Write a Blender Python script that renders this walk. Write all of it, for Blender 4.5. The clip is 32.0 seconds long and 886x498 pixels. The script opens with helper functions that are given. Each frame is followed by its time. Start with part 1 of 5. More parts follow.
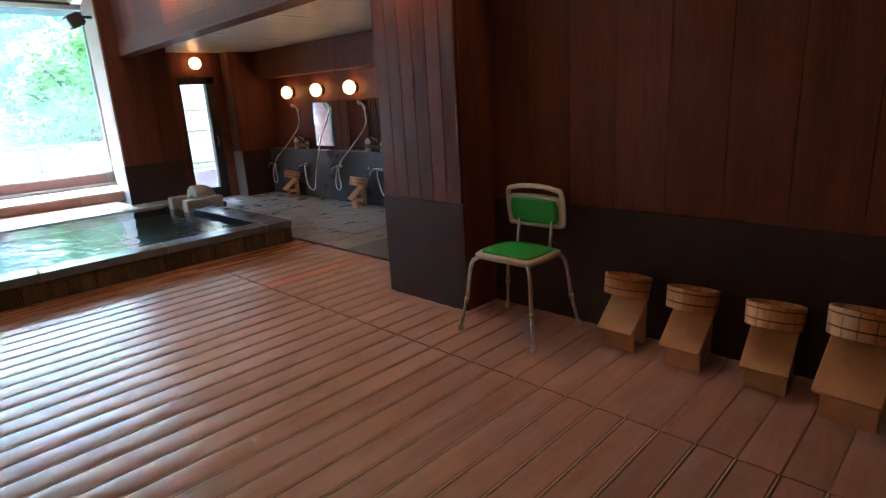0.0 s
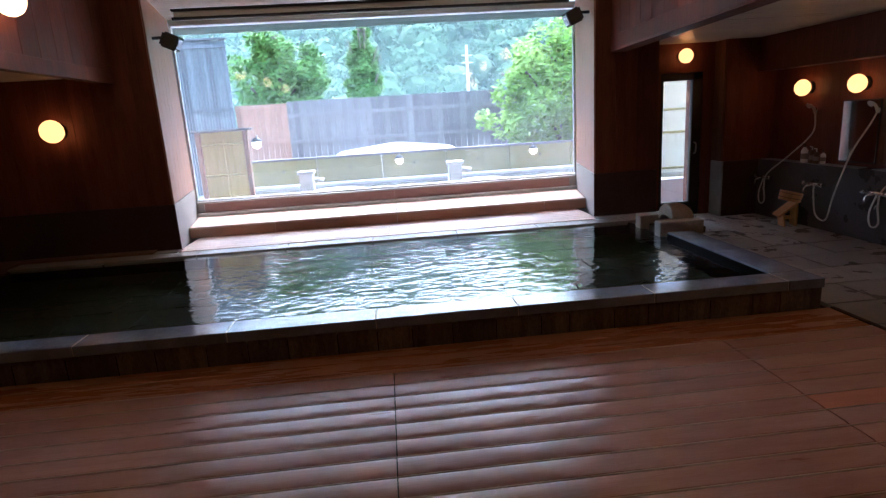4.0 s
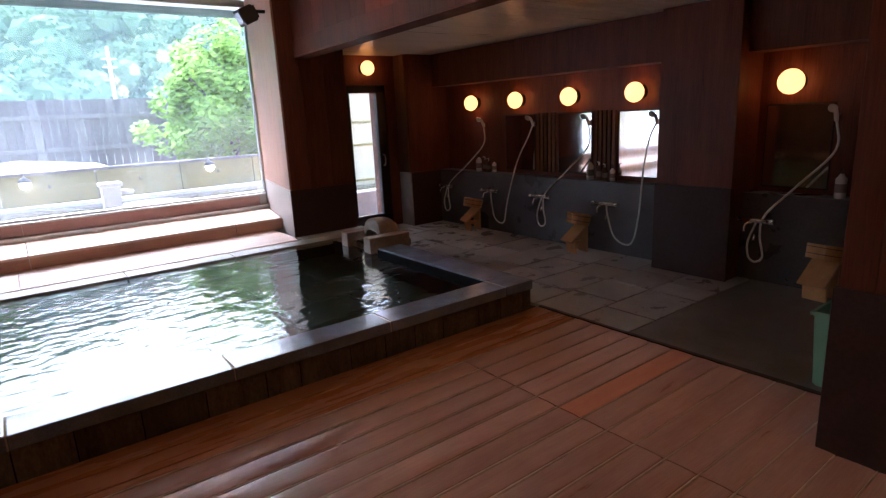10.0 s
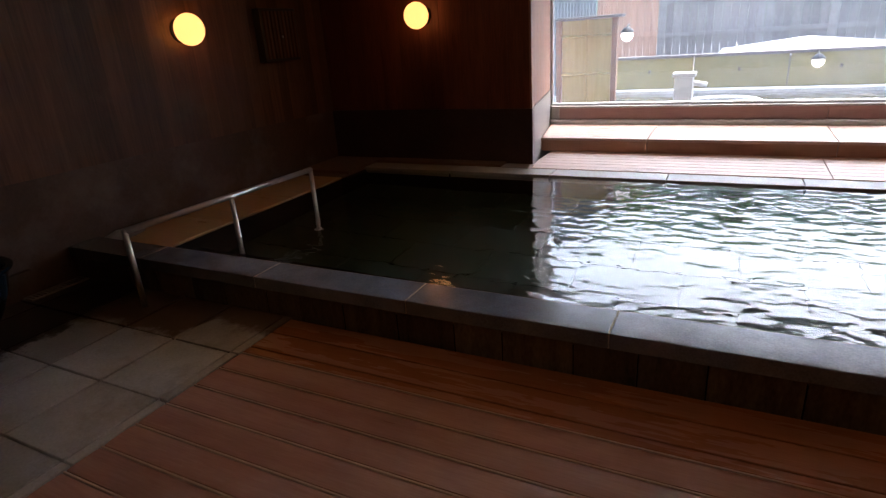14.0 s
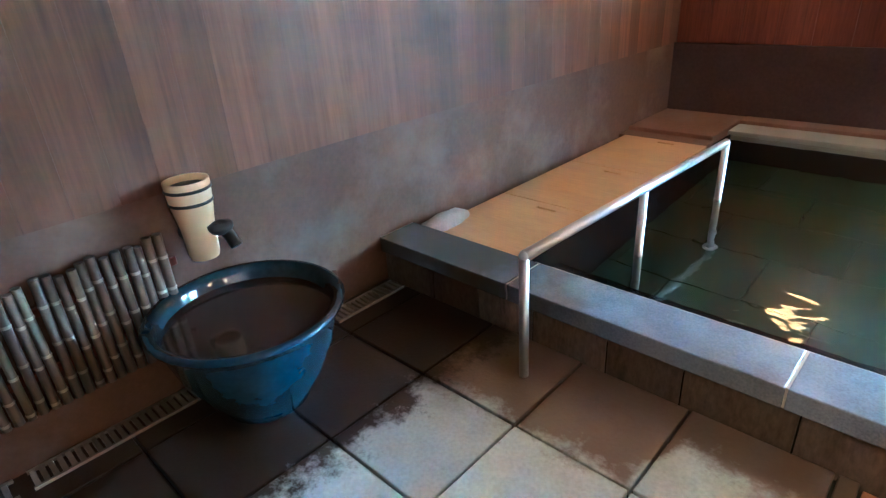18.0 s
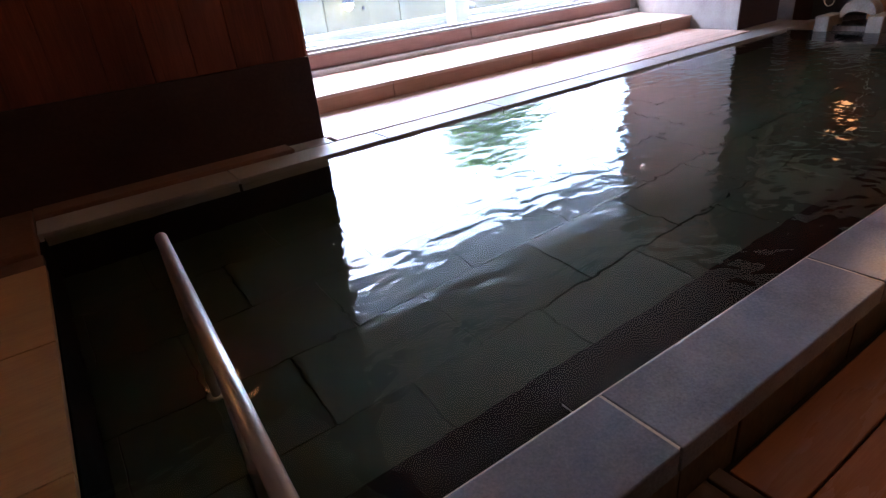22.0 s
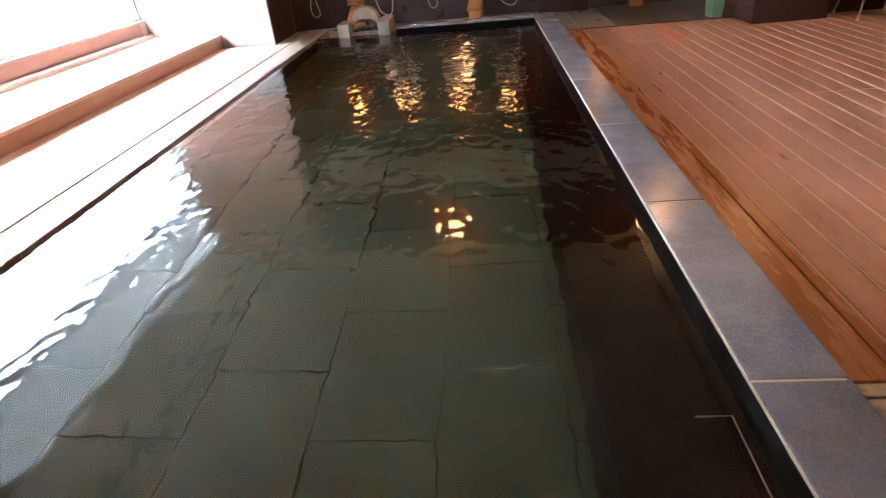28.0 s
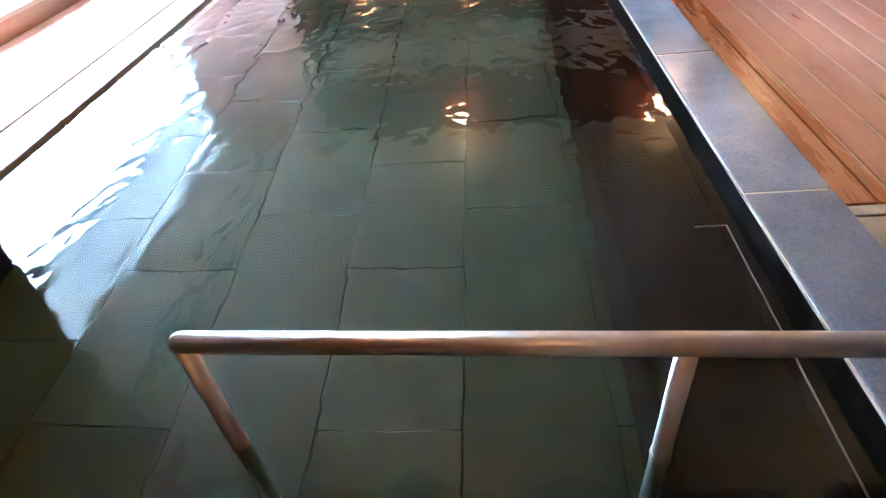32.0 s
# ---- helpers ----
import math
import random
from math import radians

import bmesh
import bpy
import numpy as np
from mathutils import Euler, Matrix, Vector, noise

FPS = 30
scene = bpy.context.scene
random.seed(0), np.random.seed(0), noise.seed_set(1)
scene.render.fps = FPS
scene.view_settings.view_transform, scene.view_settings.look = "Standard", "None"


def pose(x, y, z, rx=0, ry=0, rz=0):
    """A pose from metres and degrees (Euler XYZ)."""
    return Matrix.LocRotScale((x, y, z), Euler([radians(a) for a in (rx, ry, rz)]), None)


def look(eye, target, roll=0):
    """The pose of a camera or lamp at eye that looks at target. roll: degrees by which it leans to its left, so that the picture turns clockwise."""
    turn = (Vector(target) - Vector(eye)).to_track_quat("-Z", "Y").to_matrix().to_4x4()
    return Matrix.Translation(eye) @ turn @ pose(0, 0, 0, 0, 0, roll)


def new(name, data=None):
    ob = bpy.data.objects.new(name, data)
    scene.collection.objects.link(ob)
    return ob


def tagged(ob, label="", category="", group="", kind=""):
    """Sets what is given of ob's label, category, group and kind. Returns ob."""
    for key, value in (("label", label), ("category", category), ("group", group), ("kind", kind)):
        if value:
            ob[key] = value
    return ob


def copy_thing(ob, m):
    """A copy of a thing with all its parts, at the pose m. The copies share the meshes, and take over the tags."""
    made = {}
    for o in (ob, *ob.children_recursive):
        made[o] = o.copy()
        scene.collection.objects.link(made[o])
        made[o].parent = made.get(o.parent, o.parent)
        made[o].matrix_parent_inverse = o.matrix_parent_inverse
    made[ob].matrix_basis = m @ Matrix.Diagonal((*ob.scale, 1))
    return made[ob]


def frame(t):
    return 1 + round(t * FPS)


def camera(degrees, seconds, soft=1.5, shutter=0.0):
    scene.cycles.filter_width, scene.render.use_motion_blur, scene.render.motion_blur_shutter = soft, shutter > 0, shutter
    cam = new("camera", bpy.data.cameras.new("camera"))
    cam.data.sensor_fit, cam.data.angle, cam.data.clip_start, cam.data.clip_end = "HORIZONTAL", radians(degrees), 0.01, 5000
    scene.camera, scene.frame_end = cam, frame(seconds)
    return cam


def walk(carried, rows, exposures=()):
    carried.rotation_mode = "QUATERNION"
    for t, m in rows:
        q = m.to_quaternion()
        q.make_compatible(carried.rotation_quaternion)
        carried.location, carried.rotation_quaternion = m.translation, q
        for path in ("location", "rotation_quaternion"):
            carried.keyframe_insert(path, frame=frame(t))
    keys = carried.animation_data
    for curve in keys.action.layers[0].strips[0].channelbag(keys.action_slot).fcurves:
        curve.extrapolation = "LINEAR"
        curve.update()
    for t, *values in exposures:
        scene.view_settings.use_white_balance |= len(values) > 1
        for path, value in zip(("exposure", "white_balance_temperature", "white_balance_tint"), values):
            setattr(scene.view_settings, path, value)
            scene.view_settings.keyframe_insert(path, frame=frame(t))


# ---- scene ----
cam = camera(75.9, 32.0, soft=1.35)
PATH = [
    (0, (-3.401, -5.823, 1.535), (-2.027, -4.464, 1.019), -3.2),
    (0.5, (-3.501, -5.683, 1.594), (-2.197, -4.264, 1.059), -3.8),
    (1, (-3.631, -5.483, 1.664), (-2.406, -4.0, 1.118), -3.4),
    (1.5, (-3.578, -5.192, 1.655), (-2.46, -3.623, 1.118), -3.2),
    (2, (-3.466, -4.939, 1.615), (-2.482, -3.278, 1.094), -3.1),
    (2.5, (-3.405, -4.701, 1.604), (-2.571, -2.956, 1.095), -3.1),
    (3, (-3.464, -4.499, 1.608), (-2.806, -2.676, 1.11), -2.6),
    (3.5, (-3.363, -4.196, 1.674), (-2.935, -2.304, 1.186), -3.1),
    (4, (-3.359, -4.01, 1.672), (-3.194, -2.069, 1.22), -3.6),
    (4.5, (-3.337, -3.839, 1.685), (-3.449, -1.884, 1.278), -3.9),
    (6.5, (-3.511, -3.386, 1.699), (-3.669, -1.395, 1.796), 0.5),
    (7, (-3.573, -3.546, 1.761), (-3.027, -1.629, 1.923), 0.1),
    (7.5, (-3.466, -3.622, 1.82), (-2.487, -1.889, 2.005), -0.3),
    (8, (-3.293, -3.701, 1.78), (-2.135, -2.075, 1.915), -0.7),
    (8.5, (-3.349, -3.469, 1.76), (-2.109, -1.9, 1.738), -1.6),
    (9, (-3.407, -3.362, 1.726), (-2.15, -1.818, 1.538), -2.0),
    (9.5, (-3.386, -3.28, 1.699), (-2.158, -1.74, 1.352), -2.5),
    (10, (-3.318, -3.197, 1.63), (-2.151, -1.64, 1.167), -2.8),
    (10.5, (-3.349, -3.05, 1.552), (-2.272, -1.453, 1.012), -2.8),
    (11, (-3.264, -2.916, 1.507), (-2.379, -1.226, 0.908), -3.5),
    (11.5, (-3.355, -2.776, 1.465), (-2.656, -1.011, 0.834), -3.4),
    (12, (-3.506, -2.712, 1.54), (-3.086, -0.877, 0.865), -4.4),
    (12.5, (-3.679, -2.545, 1.538), (-3.566, -0.672, 0.846), -3.9),
    (13, (-3.88, -2.389, 1.546), (-4.103, -0.532, 0.839), -3.5),
    (13.5, (-4.003, -2.336, 1.545), (-4.574, -0.552, 0.843), -3.8),
    (14, (-4.216, -2.333, 1.557), (-5.089, -0.675, 0.859), -4.1),
    (14.5, (-4.596, -2.197, 1.5), (-5.687, -0.67, 0.809), -3.9),
    (15, (-4.963, -2.131, 1.488), (-6.167, -0.709, 0.761), -2.9),
    (15.5, (-5.255, -2.065, 1.48), (-6.539, -0.738, 0.713), -2.5),
    (17.5, (-6.279, -1.801, 1.479), (-7.653, -0.622, 0.629), -3.6),
    (18, (-6.555, -1.676, 1.458), (-7.823, -0.399, 0.586), -3.9),
    (18.5, (-6.773, -1.505, 1.435), (-7.806, -0.032, 0.561), -2.6),
    (19, (-6.966, -1.369, 1.451), (-7.647, 0.296, 0.577), -2.3),
    (20, (-7.277, -1.166, 1.442), (-7.253, 0.644, 0.591), -3.0),
    (21, (-7.509, -0.857, 1.36), (-6.903, 0.865, 0.543), -3.9),
    (22, (-7.709, -0.524, 1.31), (-6.752, 0.982, 0.407), -6.1),
    (23, (-7.813, -0.146, 1.263), (-6.679, 1.169, 0.269), -8.8),
    (24, (-7.83, 0.155, 1.257), (-6.469, 1.182, 0.21), -9.2),
    (25, (-7.833, 0.413, 1.324), (-6.29, 1.087, 0.243), -7.4),
    (26, (-7.903, 0.597, 1.326), (-6.244, 1.002, 0.285), -7.2),
    (26.5, (-7.888, 0.665, 1.318), (-6.192, 0.98, 0.305), -7.2),
    (28.5, (-7.975, 0.983, 1.373), (-6.248, 1.14, 0.376), -5.2),
    (29, (-8.042, 1.042, 1.412), (-6.327, 1.2, 0.395), -5.7),
    (30.5, (-8.18, 0.994, 1.359), (-6.505, 1.193, 0.286), -7.6),
    (31.2, (-8.23, 0.975, 1.315), (-6.6, 1.185, 0.176), -7.8),
    (32, (-8.219, 0.976, 1.284), (-6.687, 1.175, 0.014), -7.5),
]
walk(cam, [(t, look(eye, target, roll)) for t, eye, target, roll in PATH],
     ((0, 5.0, 4650, -3), (1, 4.17, 4900, 9), (2, 3.78, 5250, 13), (4, 3.57, 5200, 15), (7, 3.37, 6150, 16), (9, 3.87, 5800, 16), (10, 3.87, 5600, 18),
      (11, 3.45, 5600, 17), (12, 3.2, 5500, 16), (13.5, 3.1, 5550, 16), (14.1, 3.4, 6050, 17), (15, 5.82, 4850, 3), (17.5, 7.25, 3800, -9), (18.2, 7.15, 3800, -9), (19, 5.85, 4500, 6),
      (20, 3.75, 5150, 20), (22, 4.17, 5100, 20), (24, 4.97, 5300, 16), (26, 5.32, 6050, 14), (29, 5.75, 5950, 14), (31, 6.2, 5250, 12), (32, 6.5, 4650, 5)))

# ---- world and light ----
world = bpy.data.worlds.new("sky")
scene.world = world
world.use_nodes = True
wn = world.node_tree.nodes
wn.clear()
sky = wn.new("ShaderNodeTexSky")
sky.sky_type, sky.sun_disc = "NISHITA", False
sky.sun_elevation, sky.sun_rotation = radians(56), radians(8)
sky.dust_density, sky.air_density, sky.ozone_density = 4.0, 1.6, 1.5
bg = wn.new("ShaderNodeBackground")
bg.inputs[1].default_value = 0.15
wo = wn.new("ShaderNodeOutputWorld")
hsv = wn.new("ShaderNodeHueSaturation")   # an overcast sky: the blue washed out
hsv.inputs["Saturation"].default_value = 1.0
world.node_tree.links.new(sky.outputs[0], hsv.inputs["Color"])
world.node_tree.links.new(hsv.outputs[0], bg.inputs[0])
world.node_tree.links.new(bg.outputs[0], wo.inputs[0])
sun = new("sun", bpy.data.lights.new("sun", "SUN"))
sun.data.energy, sun.data.angle, sun.data.color = 0.6, radians(30), (1.0, 0.99, 0.97)
sun.matrix_world = look((1.0, 7.2, 10.8), (0, 0, 0))


# ---- materials ----
def base_mat(name, rough=0.5, metal=0.0, spec=0.5):
    m = bpy.data.materials.new(name)
    m.use_nodes = True
    b = m.node_tree.nodes["Principled BSDF"]
    b.inputs["Roughness"].default_value, b.inputs["Metallic"].default_value = rough, metal
    b.inputs["Specular IOR Level"].default_value = spec
    return m, m.node_tree, b


def plain(name, col, rough=0.5, metal=0.0, emit=0.0, emit_col=None):
    m, nt, b = base_mat(name, rough, metal)
    b.inputs["Base Color"].default_value = (*col, 1)
    if emit:
        b.inputs["Emission Color"].default_value = (*(emit_col or col), 1)
        b.inputs["Emission Strength"].default_value = emit
    else:
        n = nt.nodes.new("ShaderNodeTexNoise")
        n.inputs["Scale"].default_value, n.inputs["Detail"].default_value = 14, 5
        r = nt.nodes.new("ShaderNodeMapRange")
        r.inputs[3].default_value, r.inputs[4].default_value = max(0.02, rough - 0.08), min(1, rough + 0.1)
        nt.links.new(n.outputs[0], r.inputs[0])
        nt.links.new(r.outputs[0], b.inputs["Roughness"])
    return m


def grained(name, dark, light, scale=(3, 3, 3), fine=(40, 40, 40), rough=(0.4, 0.6), bump=0.15, stain=None, stain_scale=1.2, stain_at=(0.5, 0.7), rand=0.25, spec=0.5, island=False, dist=0.004):
    """Two scales of noise between two colours, an optional stain, and a different tone for each piece."""
    m, nt, b = base_mat(name, rough[0], 0, spec)
    N, L = nt.nodes.new, nt.links.new
    tc, oi = N("ShaderNodeTexCoord"), N("ShaderNodeObjectInfo")
    off = N("ShaderNodeVectorMath"); off.operation = "MULTIPLY_ADD"
    if island:
        geo = N("ShaderNodeNewGeometry")
        rnd = geo.outputs["Random Per Island"]
    else:
        rnd = oi.outputs["Random"]
    sc = N("ShaderNodeVectorMath"); sc.operation = "SCALE"
    sc.inputs[0].default_value = (17, 23, 31)
    L(rnd, sc.inputs["Scale"])
    add = N("ShaderNodeVectorMath"); add.operation = "ADD"
    L(tc.outputs["Object"], add.inputs[0]); L(sc.outputs[0], add.inputs[1])
    cols = []
    for s, det in ((scale, 4), (fine, 6)):
        mp = N("ShaderNodeMapping"); mp.inputs["Scale"].default_value = s
        L(add.outputs[0], mp.inputs[0])
        n = N("ShaderNodeTexNoise"); n.inputs["Scale"].default_value, n.inputs["Detail"].default_value = 1.0, det
        n.inputs["Roughness"].default_value = 0.6
        L(mp.outputs[0], n.inputs["Vector"])
        cols.append(n.outputs[0])
    mx = N("ShaderNodeMath"); mx.operation = "MULTIPLY_ADD"
    L(cols[1], mx.inputs[0]); mx.inputs[1].default_value = 0.45
    h = N("ShaderNodeMath"); h.operation = "MULTIPLY"; h.inputs[1].default_value = 0.55
    L(cols[0], h.inputs[0]); L(h.outputs[0], mx.inputs[2])
    ramp = N("ShaderNodeValToRGB")
    ramp.color_ramp.elements[0].position, ramp.color_ramp.elements[1].position = 0.33, 0.68
    ramp.color_ramp.elements[0].color, ramp.color_ramp.elements[1].color = (*dark, 1), (*light, 1)
    L(mx.outputs[0], ramp.inputs[0])
    hsv = N("ShaderNodeHueSaturation")
    mr = N("ShaderNodeMapRange"); mr.inputs[3].default_value, mr.inputs[4].default_value = 1 - rand, 1 + rand
    L(rnd, mr.inputs[0]); L(mr.outputs[0], hsv.inputs["Value"]); L(ramp.outputs[0], hsv.inputs["Color"])
    out = hsv.outputs[0]
    if stain:
        ns = N("ShaderNodeTexNoise"); ns.inputs["Scale"].default_value, ns.inputs["Detail"].default_value = stain_scale, 7
        ns.inputs["Roughness"].default_value = 0.65
        geo2 = N("ShaderNodeNewGeometry")
        L(geo2.outputs["Position"], ns.inputs["Vector"])
        sr = N("ShaderNodeMapRange"); sr.inputs[1].default_value, sr.inputs[2].default_value = stain_at
        L(ns.outputs[0], sr.inputs[0])
        mix = N("ShaderNodeMix"); mix.data_type = "RGBA"
        L(sr.outputs[0], mix.inputs["Factor"]); L(out, mix.inputs[6]); mix.inputs[7].default_value = (*stain, 1)
        out = mix.outputs[2]
    L(out, b.inputs["Base Color"])
    rr = N("ShaderNodeMapRange"); rr.inputs[1].default_value, rr.inputs[2].default_value = 0.3, 0.7
    rr.inputs[3].default_value, rr.inputs[4].default_value = rough
    L(cols[0], rr.inputs[0]); L(rr.outputs[0], b.inputs["Roughness"])
    bp = N("ShaderNodeBump"); bp.inputs["Strength"].default_value, bp.inputs["Distance"].default_value = bump, dist
    L(mx.outputs[0], bp.inputs["Height"]); L(bp.outputs[0], b.inputs["Normal"])
    return m


M_DECK = grained("deck_wood", (0.40, 0.205, 0.162), (0.57, 0.36, 0.305), (1.2, 9, 9), (8, 160, 160), (0.27, 0.41), 0.22, stain=(0.36, 0.175, 0.135), stain_scale=0.8, stain_at=(0.5, 0.85), rand=0.10, spec=0.5)
# Edge boards: wet, and the rim's shade is mixed into the darker orange.
M_DECKWET_SHADED = grained("wet_shaded_deck_wood", (0.34, 0.135, 0.055), (0.47, 0.215, 0.10), (1.2, 9, 9), (8, 160, 160), (0.2, 0.36), 0.2, rand=0.06, spec=0.5)
M_BEAD = grained("joint_bead", (0.60, 0.46, 0.38), (0.76, 0.62, 0.54), (2, 9, 9), (12, 90, 90), (0.35, 0.5), 0.1, rand=0.06)
M_DECKNEW = grained("new_deck_wood", (0.56, 0.21, 0.12), (0.72, 0.34, 0.22), (1.2, 9, 9), (8, 160, 160), (0.36, 0.52), 0.2, rand=0.02, spec=0.35)
M_PANEL = grained("dark_panel_wood", (0.085, 0.024, 0.014), (0.205, 0.062, 0.035), (7, 7, 0.7), (90, 90, 5), (0.42, 0.58), 0.2, rand=0.22, spec=0.25)
M_PANEL_L = grained("brown_panel_wood", (0.075, 0.034, 0.017), (0.20, 0.092, 0.048), (9, 9, 0.4), (60, 60, 3), (0.45, 0.6), 0.2, stain=(0.17, 0.10, 0.066), stain_scale=1.6, stain_at=(0.52, 0.8), rand=0.3, spec=0.3)
M_DADO = grained("dado_stone", (0.042, 0.022, 0.021), (0.075, 0.043, 0.040), (2, 2, 2), (40, 40, 40), (0.5, 0.65), 0.12, spec=0.25)
M_DADO_L = grained("dado_stone_brown", (0.11, 0.060, 0.038), (0.18, 0.102, 0.066), (2, 2, 2), (40, 40, 40), (0.55, 0.7), 0.12, stain=(0.2, 0.15, 0.115), stain_scale=1.4, stain_at=(0.5, 0.75), spec=0.3)
# Jamb boards: the window's light on them is mixed into this paler tone.
M_REVEAL_LIT = grained("lit_reveal_wood", (0.30, 0.15, 0.10), (0.45, 0.25, 0.17), (6, 6, 0.8), (80, 80, 6), (0.4, 0.55), 0.15, rand=0.05)
M_BENCH = grained("bench_wood", (0.50, 0.315, 0.235), (0.66, 0.475, 0.385), (0.8, 7, 7), (6, 90, 90), (0.35, 0.5), 0.15, rand=0.1)
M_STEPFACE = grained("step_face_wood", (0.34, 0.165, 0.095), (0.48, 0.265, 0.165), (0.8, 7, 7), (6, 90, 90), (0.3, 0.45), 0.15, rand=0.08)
M_CYPRESS = grained("cypress_wood", (0.46, 0.205, 0.065), (0.66, 0.34, 0.125), (2, 8, 8), (12, 120, 120), (0.4, 0.55), 0.15, rand=0.1)
M_COVER = grained("cover_wood", (0.42, 0.235, 0.085), (0.58, 0.36, 0.15), (1.5, 8, 8), (9, 120, 120), (0.35, 0.5), 0.15, rand=0.08)
M_RIM = grained("rim_granite", (0.10, 0.122, 0.175), (0.30, 0.338, 0.44), (4, 4, 4), (120, 120, 120), (0.14, 0.26), 0.08, stain=(0.17, 0.19, 0.25), stain_scale=1.6, stain_at=(0.35, 1.0), rand=0.1)


def soaked_end(m, edge, soft, col):
    """A dark wet patch with a ragged border at the end against the wall."""
    nt = m.node_tree
    N, L, b = nt.nodes.new, nt.links.new, nt.nodes["Principled BSDF"]
    g, n, sep, ad, r, mix = N("ShaderNodeNewGeometry"), N("ShaderNodeTexNoise"), N("ShaderNodeSeparateXYZ"), N("ShaderNodeMath"), N("ShaderNodeMapRange"), N("ShaderNodeMix")
    n.inputs["Scale"].default_value, n.inputs["Detail"].default_value = 7.0, 6
    ad.operation, mix.data_type = "MULTIPLY_ADD", "RGBA"
    ad.inputs[1].default_value = 0.7
    r.inputs[1].default_value, r.inputs[2].default_value = edge + 0.35 + soft, edge + 0.35
    L(g.outputs["Position"], n.inputs["Vector"]); L(g.outputs["Position"], sep.inputs[0])
    L(n.outputs[0], ad.inputs[0]); L(sep.outputs[0], ad.inputs[2]); L(ad.outputs[0], r.inputs[0])
    L(r.outputs[0], mix.inputs["Factor"]); L(b.inputs["Base Color"].links[0].from_socket, mix.inputs[6])
    mix.inputs[7].default_value = (*col, 1)
    L(mix.outputs[2], b.inputs["Base Color"])


soaked_end(M_RIM, -7.95, 0.45, (0.075, 0.078, 0.075))
M_RIMSIDE = grained("rim_side_stone", (0.032, 0.023, 0.018), (0.21, 0.155, 0.115), (13, 13, 1.2), (60, 60, 25), (0.35, 0.6), 0.25, rand=0.35)
M_STONE = grained("floor_stone", (0.37, 0.40, 0.43), (0.63, 0.67, 0.70), (3, 3, 3), (70, 70, 70), (0.3, 0.55), 0.4, stain=(0.2, 0.18, 0.15), stain_scale=2.6, stain_at=(0.54, 0.85), rand=0.16, dist=0.006)


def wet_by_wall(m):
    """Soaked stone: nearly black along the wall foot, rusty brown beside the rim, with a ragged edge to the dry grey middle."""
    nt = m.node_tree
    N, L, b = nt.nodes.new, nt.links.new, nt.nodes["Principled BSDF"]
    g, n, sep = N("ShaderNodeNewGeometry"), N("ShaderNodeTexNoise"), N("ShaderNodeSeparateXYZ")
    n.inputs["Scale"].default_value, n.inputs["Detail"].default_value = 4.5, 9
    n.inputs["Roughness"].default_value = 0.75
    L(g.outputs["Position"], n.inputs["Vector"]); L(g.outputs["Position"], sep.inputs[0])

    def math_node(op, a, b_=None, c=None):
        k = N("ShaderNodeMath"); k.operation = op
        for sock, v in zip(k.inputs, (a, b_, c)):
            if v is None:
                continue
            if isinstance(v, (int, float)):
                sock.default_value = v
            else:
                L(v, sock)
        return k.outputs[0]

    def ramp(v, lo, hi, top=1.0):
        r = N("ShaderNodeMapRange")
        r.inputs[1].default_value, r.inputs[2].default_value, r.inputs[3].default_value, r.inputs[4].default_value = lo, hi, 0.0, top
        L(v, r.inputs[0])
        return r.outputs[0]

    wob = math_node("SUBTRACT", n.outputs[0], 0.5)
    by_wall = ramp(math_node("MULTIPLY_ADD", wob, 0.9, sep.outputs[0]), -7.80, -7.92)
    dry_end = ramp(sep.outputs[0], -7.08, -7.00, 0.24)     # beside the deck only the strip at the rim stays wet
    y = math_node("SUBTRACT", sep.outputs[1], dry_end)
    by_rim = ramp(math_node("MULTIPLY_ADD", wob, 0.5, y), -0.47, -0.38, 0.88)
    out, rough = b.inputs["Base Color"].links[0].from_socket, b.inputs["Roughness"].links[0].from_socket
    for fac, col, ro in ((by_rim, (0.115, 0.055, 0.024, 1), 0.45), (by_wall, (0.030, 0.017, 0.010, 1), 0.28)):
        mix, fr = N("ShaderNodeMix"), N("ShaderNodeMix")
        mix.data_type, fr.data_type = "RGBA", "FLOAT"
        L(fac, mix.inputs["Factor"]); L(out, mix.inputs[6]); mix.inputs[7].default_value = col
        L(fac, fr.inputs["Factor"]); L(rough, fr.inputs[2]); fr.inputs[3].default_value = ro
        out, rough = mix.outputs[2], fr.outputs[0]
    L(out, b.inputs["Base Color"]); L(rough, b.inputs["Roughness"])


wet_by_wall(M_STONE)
M_STONE_E = grained("shower_floor_stone", (0.22, 0.21, 0.20), (0.42, 0.41, 0.395), (3, 3, 3), (70, 70, 70), (0.22, 0.45), 0.5, stain=(0.15, 0.115, 0.095), stain_scale=1.9, stain_at=(0.5, 1.0), rand=0.14, dist=0.006)
M_SHOWER = grained("shower_stone", (0.060, 0.054, 0.058), (0.115, 0.106, 0.112), (2, 2, 2), (40, 40, 40), (0.22, 0.4), 0.12, stain=(0.048, 0.041, 0.042), stain_scale=1.7, stain_at=(0.45, 0.95), rand=0.1)
M_POOL = grained("pool_floor_stone", (0.009, 0.021, 0.007), (0.0155, 0.031, 0.0115), (2, 2, 2), (50, 50, 50), (0.5, 0.7), 0.015, rand=0.12)
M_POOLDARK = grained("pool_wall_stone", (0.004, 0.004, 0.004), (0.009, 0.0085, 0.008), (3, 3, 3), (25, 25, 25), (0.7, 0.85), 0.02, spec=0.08)
